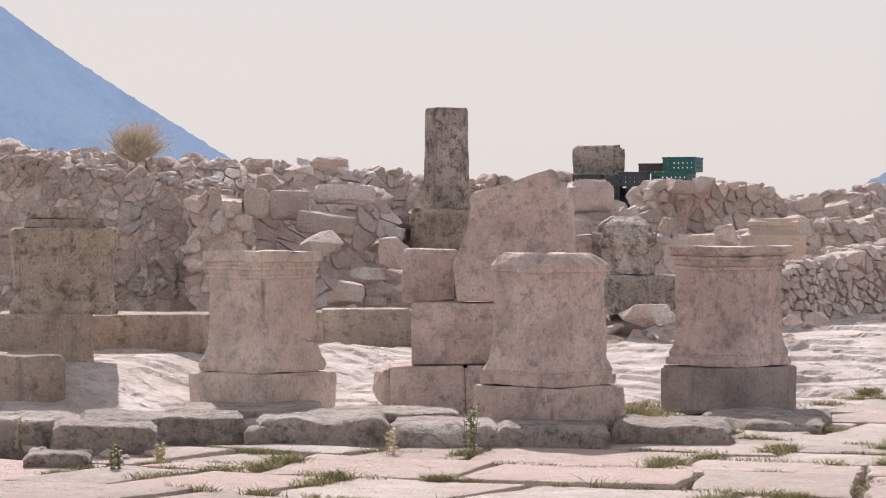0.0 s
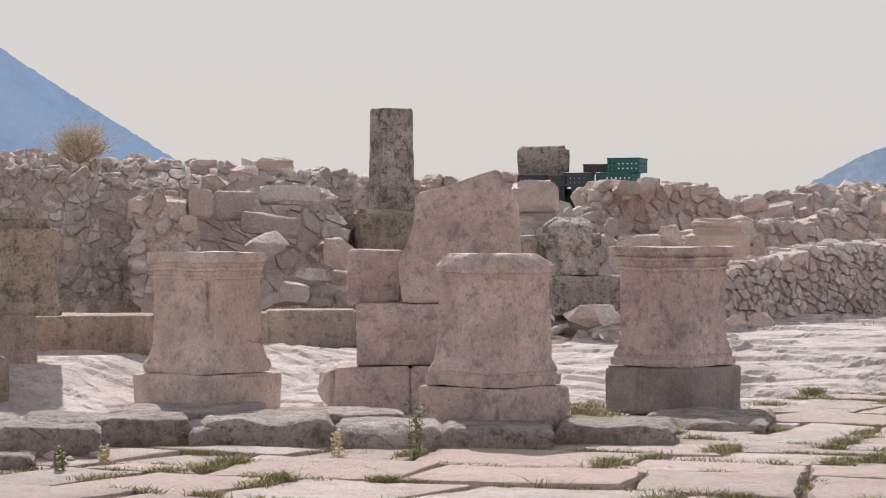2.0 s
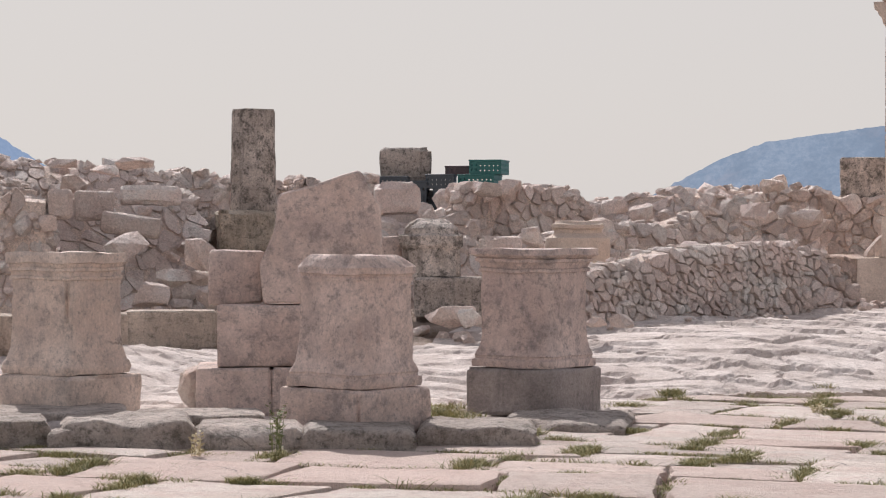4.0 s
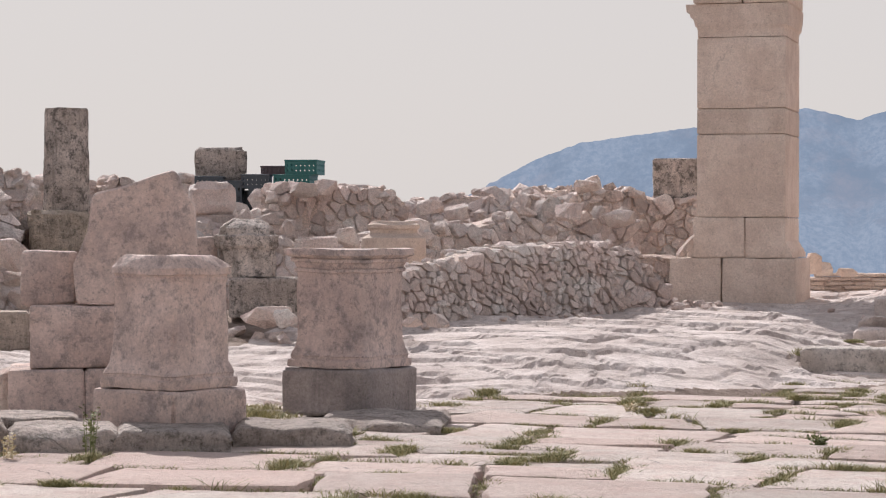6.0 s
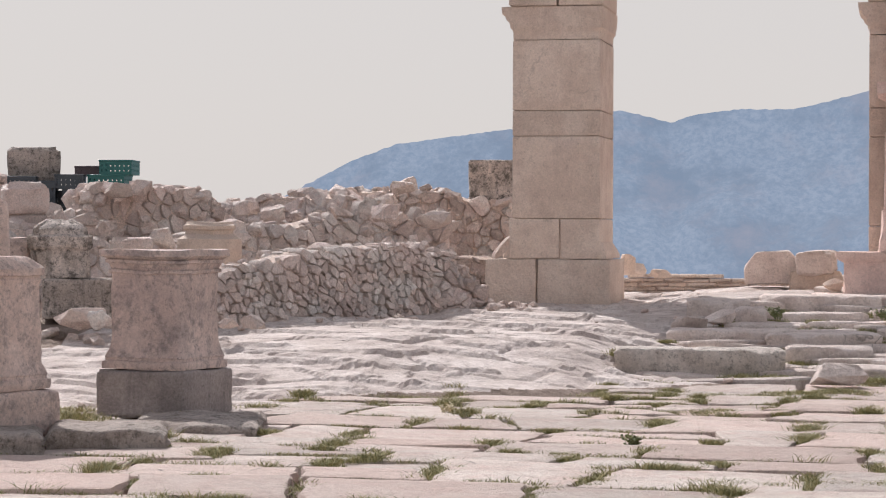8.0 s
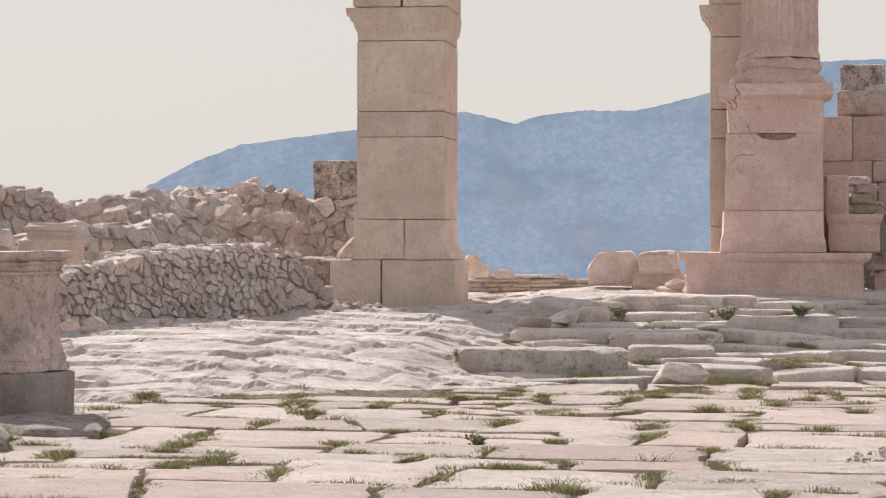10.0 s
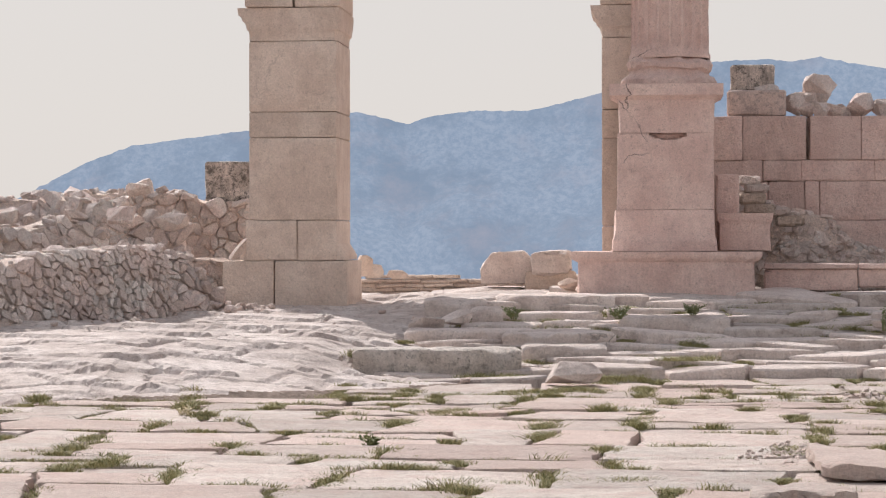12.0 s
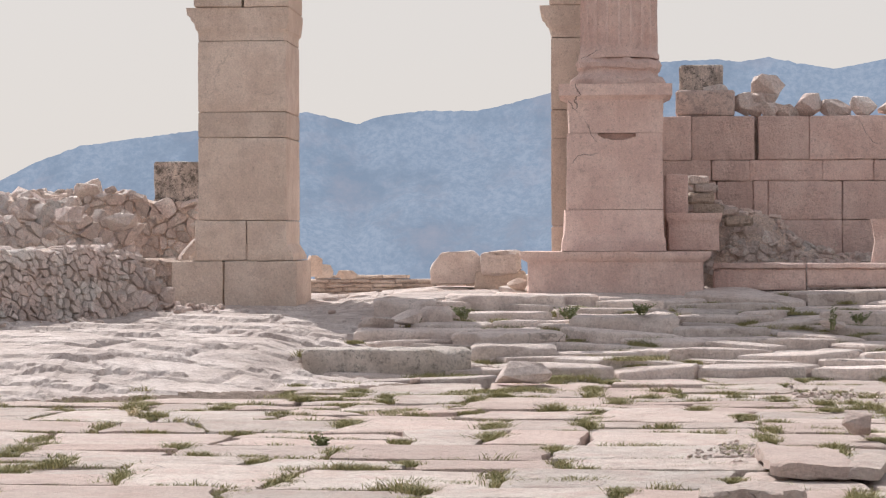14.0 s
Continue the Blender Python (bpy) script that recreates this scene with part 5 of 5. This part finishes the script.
b = (-1.44, 32.77, 0.70, 0.70, 0.29, 2.5)
solid("gate_footing", block_bm(b[3], 0.4, b[4], 0.03, 0.02, 6, 230, 0.08), ASHLAR, front(b, 0.4), "brick and rubble footing under the gate blocks", "stone block")

# ---- long blocks and steps before the pedestal ----
for i, (b, d) in enumerate([((-2.23, 24.20, 0.03, 1.74, 0.29, 5.3), 0.5), ((-0.97, 25.18, 0.11, 0.91, 0.20, 2.2), 0.6), ((-2.38, 28.20, 0.52, 0.75, 0.20, 4.8), 0.7), ((-1.20, 28.57, 0.49, 1.44, 0.27, 2.4), 0.8),
                            ((-2.05, 26.32, 0.27, 1.45, 0.16, 4.5), 0.7), ((-1.95, 27.53, 0.41, 0.36, 0.23, 4.1), 0.6), ((0.21, 27.00, 0.36, 1.25, 0.20, -0.4), 0.8), ((-1.05, 25.98, 0.31, 1.24, 0.10, 2.3), 0.6)]):
    solid("step_block", ledge_bm(b[3], d, b[4], 240 + i, 0.03, 0.5), KERB_PALE if i == 0 else STEP, front(b, 0.0), "long weathered limestone step block", "stone block", "step blocks before the pedestal")
rocks("step_rock", [(-0.81, 23.29, 0.01, 0.57, 0.24, 2.0, 0), (-2.61, 27.07, 0.38, 0.43, 0.18, 5.5, 0), (-2.27, 27.41, 0.42, 0.37, 0.21, 4.7, -8), (2.00, 18.89, -0.09, 0.22, 0.17, -6.0, 0), (2.56, 26.88, 0.42, 0.31, 0.14, -5.4, 0)],
      "loose limestone rock among the steps", "rock", STEP, "rocks among the steps", 0.8)

# ---- paving slabs, in rows along the gate's front ----
paving = thing("pavement", pose(0, 0, 0), "uneven pale limestone paving with grassy joints", "pavement", kind="structure")
PIECES = []


def slab_bm(outline, thick, seed):
    """A worn paving slab from its outline, its edge rounded down and its top slightly hollow."""
    bm = bmesh.new()
    cx = sum(p[0] for p in outline) / len(outline)
    cy = sum(p[1] for p in outline) / len(outline)
    rims = []
    for inset, z in ((0.0, -thick), (0.0, -0.025), (0.008, -0.006), (0.03, 0.0)):
        ring = []
        for x, y in outline:
            d = math.hypot(x - cx, y - cy)
            f = 1 - inset / d
            ring.append(bm.verts.new((cx + (x - cx) * f, cy + (y - cy) * f, z + 0.012 * noise.noise(Vector((x * 3, y * 3, seed))))))
        rims.append(ring)
    n = len(outline)
    for a, c in zip(rims, rims[1:]):
        for k in range(n):
            bm.faces.new((a[k], a[(k + 1) % n], c[(k + 1) % n], c[k]))
    for f in (0.72, 0.4):
        ring = []
        for x, y in outline:
            px, py = cx + (x - cx) * f, cy + (y - cy) * f
            ring.append(bm.verts.new((px, py, 0.014 * noise.noise(Vector((px * 3, py * 3, seed))) + 0.006 * noise.noise(Vector((px * 9, py * 9, seed))))))
        rims.append(ring)
    for a, c in zip(rims[3:], rims[4:]):
        for k in range(n):
            bm.faces.new((a[k], a[(k + 1) % n], c[(k + 1) % n], c[k]))
    mid = bm.verts.new((cx, cy, 0.01 * noise.noise(Vector((cx, cy, 1)))))
    for k in range(n):
        bm.faces.new((rims[-1][k], rims[-1][(k + 1) % n], mid))
    return bm


def line(row, x, amount):
    """How far the joint between two rows wanders."""
    return amount * (noise.noise(Vector((x * 0.45, row * 3.7, 1))) + 0.4 * noise.noise(Vector((x * 1.6, row * 5.1, 2))))


def lay(y0, y1, row, x_from, x_to, height, widths, gap, seed, keep, tilt, thick, wander):
    """A row of slabs between two wandering joints."""
    r = random.Random(seed)
    x = x_from + r.uniform(0, 0.5)
    skew = 0.0
    while x < x_to:
        w = r.uniform(*widths)
        nxt = r.gauss(0, 0.09)
        pieces = [(0.0, 1.0)]
        if r.random() < 0.28:
            c = r.uniform(0.35, 0.65)
            pieces = [(0.0, c), (c, 1.0)]
        if keep(x + w / 2, (y0 + y1) / 2):
            for v0, v1 in pieces:
                g = gap * r.uniform(0.5, 1.5)
                lo = [(x + skew, v0), (x + w + nxt, v0), (x + w - nxt, v1), (x - skew, v1)]
                corners = []
                for k, (a, v) in enumerate(lo):
                    ya, yb = y0 + line(row, a, wander), y1 + line(row + 1, a, wander)
                    corners.append((a + 1.9 * (g, -g, -g, g)[k], ya + (yb - ya) * v + (g, g, -g, -g)[k]))
                outline = []
                for (ax, ay), (bx, by) in zip(corners, corners[1:] + corners[:1]):
                    for n in range(4):
                        f = n / 4
                        j = 0.03 if n == 0 else 0.03
                        outline.append((ax + (bx - ax) * f + r.uniform(-j, j), ay + (by - ay) * f + r.uniform(-j, j)))
                cx, cy = sum(p[0] for p in outline) / 16, sum(p[1] for p in outline) / 16
                outline = [(a - cx, c - cy) for a, c in outline]
                part("slab", slab_bm(outline, thick, seed), PAVING, paving,
                     m=pose(cx, cy, height(cx, cy) + max(-0.02, min(0.02, r.gauss(0, 0.01))), r.gauss(0, tilt), r.gauss(0, tilt), 0))
                PIECES.append((cx, cy, w, (y1 - y0) * (v1 - v0)))
        skew = nxt
        x += w


def in_view(x, y):
    return -40 < math.degrees(math.atan2(x, y)) < 11 and math.hypot(x, y) > 11.0


y, row = 8.5, 0
rr = random.Random(5)
while y < 25.0:
    d = rr.uniform(0.7, 1.2)
    lay(y, y + d, row, -13.0, 5.0, lambda a, c: 0.0, (0.6, 1.5), 0.018, 300 + row, lambda a, c, d=d: in_view(a, c) and c + d * 0.45 < paving_edge(a), 0.5, 0.12, 0.22)
    y += d
    row += 1


def fitted_floor(name, parent, material, area, sx, sy, keep, height, gap, drop, lift, lean, seed, material2=None, dome=0.0):
    """Irregular flat stones fitted together over an area (x0, x1, y0, y1)."""
    r = random.Random(seed)
    field = uneven_points(*area, sx, sy, r)
    flat = [(x / sx, y / sy) for x, y in field]
    made = 0
    for poly, (fx, fy) in zip(fitted_cells(flat, 3.0), flat):
        x, y = fx * sx, fy * sy
        if len(poly) < 3 or not keep(x, y):
            continue
        size_ = 0.5 * abs(sum(a[0] * b[1] - b[0] * a[1] for a, b in zip(poly, poly[1:] + poly[:1])))
        trimmed = tidy([(a * sx, c * sy) for a, c in poly], gap, r, 0.012)
        if trimmed is None or size_ > 7:
            continue
        cx, cy, out = trimmed
        rich = []
        for (ax, ay), (bx, by) in zip(out, out[1:] + out[:1]):
            rich.append((ax, ay))
            if math.hypot(bx - ax, by - ay) > 0.25:
                rich.append(((ax + bx) / 2 + r.uniform(-0.025, 0.025), (ay + by) / 2 + r.uniform(-0.02, 0.02)))
        z = height(cx, cy) + r.gauss(0, lift)
        tx, ty = r.gauss(0, lean), r.gauss(0, lean)

        def top(a, c, f, d):
            u, v = (a - cx) * f, (c - cy) * f
            return (u, v, d + tx * u + ty * v + 0.012 * noise.noise(Vector((a * 4, c * 4, seed))))

        f2 = r.uniform(0.78, 0.9)
        rings = [[top(a, c, 1.0, -drop) for a, c in rich], [top(a, c, 1.0, -0.03 - dome) for a, c in rich], [top(a, c, 0.965 - dome, -0.008 - 0.3 * dome) for a, c in rich], [top(a, c, f2 - 2 * dome, r.uniform(-0.004, 0.008) + r.uniform(0, 0.3) * dome) for a, c in rich]]
        part(name, piece_bm(rings, (0, 0, r.uniform(0.0, 0.02))), material2 if material2 and r.random() < 0.3 else material, parent, m=pose(cx, cy, z), smooth=False)
        PIECES.append((cx, cy, sx * 0.9, sy * 0.9))
        made += 1
    return made


near = bmesh.new()
rn = random.Random(31)
yy = -5.0
while yy < 11.5:
    dd = rn.uniform(0.7, 1.2)
    xx = -11.0 + rn.uniform(0, 0.5)
    while xx < 7.0:
        ww = rn.uniform(0.6, 1.5)
        cx, cy = xx + ww / 2, yy + dd / 2
        if not (in_view(cx, cy) and cy > 8.5) and cy + dd < paving_edge(cx):
            flat = [(-ww / 2 + 0.02, -dd / 2 + 0.02), (0, -dd / 2 + 0.02), (ww / 2 - 0.02, -dd / 2 + 0.02), (ww / 2 - 0.02, dd / 2 - 0.02), (0, dd / 2 - 0.02), (-ww / 2 + 0.02, dd / 2 - 0.02)]
            flat = [(a + rn.uniform(-0.03, 0.03), c + rn.uniform(-0.03, 0.03)) for a, c in flat]
            data = mesh_of("slab", slab_bm(flat, 0.1, 3), PAVING, False)
            n0 = len(near.verts)
            near.from_mesh(data)
            near.verts.ensure_lookup_table()
            bmesh.ops.translate(near, verts=near.verts[n0:], vec=(cx, cy, rn.gauss(0, 0.01)))
        xx += ww
    yy += dd
tagged(part("nearer_slabs", near, PAVING, paving, smooth=False), kind="stuff")

for i, (b, d, lean) in enumerate([((1.19, 14.35, 0.02, 0.52, 0.09, -4.7), 1.3, 2), ((0.79, 12.88, 0.02, 0.57, 0.09, -3.5), 0.5, -2), ((1.57, 14.31, 0.03, 0.21, 0.07, -6.3), 0.9, 1)]):
    solid("rough_paving_stone", block_bm(b[3], d, b[4], 0.06, 0.03, 9, 400 + i, 0.14), PAVING, front(b, d) @ pose(0, 0, 0, 0, lean, 6 - 5 * i),
          "rough pinkish broken stone among the paving slabs", "stone block", "broken stones among the slabs")
rocks("rough_rock", [(1.82, 17.30, 0.03, 0.24, 0.21, -6.0, 0)], "pointed pinkish stone lying on the paving", "rock", PAVING, "", 0.7)

steps = thing("stone_steps", pose(0, 0, 0), "broken pale limestone steps with grass in their joints", "steps", kind="structure")
fitted_floor("step_stone", steps, STEP, (-3.2, 5.4, 23.2, 29.7), 1.0, 0.5, lambda x, y: in_view(x, y) and y > paving_edge(x) + (0.05 if x < -0.5 else -0.45) and x > -3.0 + (y - 24) * 0.15, lambda x, y: slope(x, y) + 0.05 + 0.05 * noise.noise(Vector((x * 1.1, y * 2.3, 7))), 0.025, 0.2, 0.022, 0.03, 21, BEDROCK)


# ---- grass in the joints, weeds and the dry shrub ----
def blades_bm(spots, height, count, seed, spread=0.05, width=0.006):
    r = random.Random(seed)
    bm = bmesh.new()
    for x, y, z in spots:
        vigour = 0.5 + 1.1 * max(0.0, noise.noise(Vector((x * 2.1, y * 2.1, seed))) + 0.3) * r.uniform(0.4, 1.3)
        for _ in range(int(count * min(1.0, 0.4 + vigour * 0.6))):
            a = r.uniform(0, 6.28)
            px, py = x + r.gauss(0, spread), y + r.gauss(0, spread * 0.6)
            h = height * vigour * r.uniform(0.3, 1.3)
            lx, ly = r.gauss(0, 0.9) * h, r.gauss(0, 0.9) * h
            wx, wy = math.cos(a) * width, math.sin(a) * width
            v = [bm.verts.new((px - wx, py - wy, z)), bm.verts.new((px + wx, py + wy, z)), bm.verts.new((px + lx * 0.5 + wx * 0.7, py + ly * 0.5 + wy * 0.7, z + h * 0.6)),
                 bm.verts.new((px + lx * 0.5 - wx * 0.7, py + ly * 0.5 - wy * 0.7, z + h * 0.6)), bm.verts.new((px + lx, py + ly, z + h * 0.9))]
            bm.faces.new(v[:4])
            bm.faces.new((v[3], v[2], v[4]))
    return bm


r = random.Random(9)
spots = []
for x, y, w, d in PIECES:
    for side in range(4):
        if noise.noise(Vector((x * 0.8, y * 0.8, 4))) + r.uniform(-0.4, 0.4) < (-0.14 if x > -5 else -0.04):
            continue
        c0, c1 = sorted((r.uniform(-0.5, 0.5), r.uniform(-0.5, 0.5)))
        for _ in range(r.randrange(3, 10) if side % 2 == 0 else r.randrange(8, 20)):
            u = r.uniform(c0, c1)
            px, py = ((x + u * w, y - d / 2), (x + w / 2, y + u * d), (x + u * w, y + d / 2), (x - w / 2, y + u * d))[side]
            base = -0.014 if py < paving_edge(px) else slope(px, py) + 0.01
            spots.append((px, py, base))
for x, y, z in [(-1.01, 22.36, 0.0), (-0.76, 22.61, 0.0), (-0.49, 24.09, 0.02), (0.20, 25.05, 0.18), (0.35, 24.82, 0.18), (-0.04, 27.48, 0.22),
                (-1.30, 25.99, 0.06), (-1.72, 24.01, 0.03), (-1.76, 19.89, -0.03), (-0.38, 14.44, -0.03), (-0.93, 14.42, -0.03), (-0.07, 14.46, -0.03), (0.65, 22.05, -0.03),
                (2.27, 21.01, -0.03), (1.76, 18.28, -0.03), (0.64, 15.18, -0.03), (-2.53, 23.55, 0.0), (-6.64, 17.78, 0.0), (-5.89, 17.24, -0.02), (-6.91, 18.37, 0.03),
                (-5.36, 20.54, -0.03), (-5.51, 19.77, -0.03), (-4.68, 21.21, -0.03), (-6.78, 13.17, -0.03), (-6.86, 14.23, -0.03), (-6.44, 17.29, 0.06), (1.69, 25.57, 0.13), (1.09, 27.09, 0.27)]:
    for _ in range(26):
        spots.append((x + r.gauss(0, 0.14), y + r.gauss(0, 0.10), z))
bm = blades_bm(spots, 0.05, 42, 10, 0.05, 0.0032)
solid("joint_grass", bm, GRASS, Matrix(), "short green grass growing in the paving joints", "grass", kind="stuff", smooth=False)


def weed(m, label, height, stems, seed, material, leafy=14, lean=0.25):
    """A small upright plant: thin stems with leaves along them."""
    r = random.Random(seed)
    root = thing("weed", m, label, "weed", "weeds in the paving")
    stem_bm, leaf_bm = bmesh.new(), bmesh.new()
    for _ in range(stems):
        a, k = r.uniform(0, 6.28), r.uniform(0, lean)
        h = height * r.uniform(0.5, 1.0)
        tip = Vector((math.cos(a) * k * h, math.sin(a) * k * h, h))
        foot = Vector((math.cos(a) * 0.03, math.sin(a) * 0.03, -0.03))
        ring0 = [stem_bm.verts.new(foot + Vector((math.cos(q), math.sin(q), 0)) * 0.005) for q in (0, 2.1, 4.2)]
        top = stem_bm.verts.new(tip)
        for q in range(3):
            stem_bm.faces.new((ring0[q], ring0[(q + 1) % 3], top))
        for _ in range(leafy):
            f = r.uniform(0.2, 1)
            p = foot.lerp(tip, f)
            e = Vector((r.gauss(0, 1), r.gauss(0, 1), r.uniform(0, 1))).normalized() * r.uniform(0.02, 0.045)
            s = e.cross(Vector((r.gauss(0, 1), r.gauss(0, 1), 1))).normalized() * 0.009
            leaf_bm.faces.new([leaf_bm.verts.new(p), leaf_bm.verts.new(p + e * 0.5 + s), leaf_bm.verts.new(p + e), leaf_bm.verts.new(p + e * 0.5 - s)])
    tagged(part("stem", stem_bm, material, root, smooth=False), kind="stuff")
    tagged(part("leaf", leaf_bm, material, root, smooth=False), kind="stuff")
    return root


def spot(x, y, z=0.0):
    return pose(x, y, z)


weed(spot(-6.56, 14.49), "tall green weed with upright leafy stems", 0.4, 9, 1, WEED)
weed(spot(-6.96, 14.10), "dry yellowish weed by the kerb", 0.24, 5, 2, DRY)
weed(spot(-8.08, 12.51), "small green weed in front of a loose block", 0.2, 6, 3, WEED)
weed(spot(-9.34, 13.26, 0.05), "dry weed on the kerb", 0.22, 4, 4, DRY)
weed(spot(-8.15, 13.15), "dry yellowish weed by a loose block", 0.12, 6, 5, DRY)
weed(spot(-2.03, 16.72), "low green weed in a paving joint", 0.08, 16, 6, WEED, 14, 1.6)
weed(spot(2.51, 26.55, 0.45), "leafy green weed among the steps", 0.26, 9, 7, WEED)
weed(spot(-0.40, 25.87, 0.6), "dark green bush on the steps", 0.11, 22, 8, WEED, 16, 2.0)
weed(spot(0.42, 27.16, 0.6), "dark green bush on the steps", 0.10, 26, 9, WEED, 16, 2.4)
weed(spot(-1.54, 25.88, 0.6), "dark green bush between step blocks", 0.10, 16, 10, WEED, 16, 1.8)
weed(spot(2.88, 27.23, 0.5), "dark green bush among the steps", 0.10, 16, 11, WEED, 16, 1.8)
for x, y, tall, k in ((2.55, 31.6, 0.34, 21), (2.98, 31.55, 0.48, 22), (3.08, 31.6, 0.30, 23), (1.62, 31.75, 0.40, 24)):
    weed(spot(x, y, 0.95), "dry leafless weed standing in the rubble heap", tall, 6, k, STRAW, 5, 0.5)
weed(spot(-3.88, 19.33), "small dry reddish plant in a joint", 0.09, 9, 12, DRY, 10, 1.2)


def shrub(m, label, size, twigs, seed):
    """A round dry bush: forked twigs from one foot and many small leaves at their ends."""
    r = random.Random(seed)
    root = thing("dry_shrub", m, label, "shrub")
    wood, leaves = bmesh.new(), bmesh.new()

    def twig(a, c, w):
        side = (c - a).cross(Vector((0.3, 1, 0.2))).normalized() * w
        up = (c - a).cross(side).normalized() * w
        ring0 = [wood.verts.new(a + v) for v in (side, up - side * 0.5, -up - side * 0.5)]
        top = wood.verts.new(c)
        for q in range(3):
            wood.faces.new((ring0[q], ring0[(q + 1) % 3], top))

    for _ in range(twigs):
        a = r.uniform(0, 6.28)
        el = r.uniform(0.2, 1.5)
        ln = size * r.uniform(0.6, 1.0)
        mid = Vector((math.cos(a) * math.cos(el), math.sin(a) * math.cos(el), math.sin(el))) * ln * 0.55
        twig(Vector((0, 0, -0.05)), mid, 0.007)
        for _ in range(5):
            tip = mid + Vector((math.cos(a) * 0.4 + r.gauss(0, 0.5), math.sin(a) * 0.4 + r.gauss(0, 0.5), r.uniform(0.1, 1))) * ln * 0.42
            twig(mid * r.uniform(0.6, 1.0), tip, 0.007)
            for _ in range(2):
                p = mid.lerp(tip, r.uniform(0.5, 0.95)) + Vector((r.gauss(0, 1), r.gauss(0, 1), r.gauss(0, 1))) * 0.008
                e = Vector((r.gauss(0, 1), r.gauss(0, 1), r.gauss(0, 1))).normalized() * 0.022
                s = e.cross(Vector((r.gauss(0, 1), 1, 0.2))).normalized() * 0.008
                leaves.faces.new([leaves.verts.new(p), leaves.verts.new(p + e * 0.5 + s), leaves.verts.new(p + e), leaves.verts.new(p + e * 0.5 - s)])
    tagged(part("twig", wood, STRAW, root, smooth=False), kind="stuff")
    tagged(part("leaf", leaves, STRAW, root, smooth=False), kind="stuff")
    return root


shrub(pose(-16.38, 25.85, 2.39), "dry straw-coloured shrub on the rubble wall", 0.64, 120, 3)


# ---- small broken stones lying about ----
def scatter(name, label, areas, seed):
    """Loose chips of stone in patches (x, y, spread x, spread y, count, size), all in one mesh."""
    r = random.Random(seed)
    bm = bmesh.new()
    for ax, ay, sx, sy, count, size in areas:
        for _ in range(count):
            x, y = ax + r.gauss(0, sx), ay + r.gauss(0, sy)
            k = size * r.uniform(0.4, 1.6)
            z = land(x, y) if y > paving_edge(x) - 0.3 else 0.0
            n = len(bm.verts)
            bm.from_mesh(STONES[r.randrange(24)])
            bm.verts.ensure_lookup_table()
            bmesh.ops.transform(bm, verts=bm.verts[n:], matrix=pose(x, y, z + k * 0.2, r.uniform(-20, 20), r.uniform(-20, 20), r.uniform(0, 360)) @ Matrix.Diagonal((k / 2, k * 0.4, k * 0.3, 1)))
    return solid(name, bm, RUBBLE, Matrix(), label, "stones", kind="stuff", smooth=False)


scatter("stone_chips", "small loose limestone chips on rock and paving",
        [(-6.1, 26.6, 0.25, 0.5, 20, 0.08), (-5.3, 28.9, 0.4, 0.3, 30, 0.12), (-8.5, 24.8, 0.8, 0.6, 40, 0.14), (-12.4, 24.8, 0.9, 0.5, 60, 0.10),
         (-13.6, 21.8, 0.6, 0.4, 40, 0.07), (-1.5, 26.5, 1.2, 1.2, 50, 0.08), (-7.3, 18.0, 0.8, 1.0, 30, 0.05), (2.0, 31.6, 1.0, 0.2, 50, 0.10), (-8.9, 13.3, 0.5, 0.2, 30, 0.08), (0.91, 16.16, 0.16, 0.35, 160, 0.035), (2.13, 22.09, 0.3, 0.4, 80, 0.04)], 4)
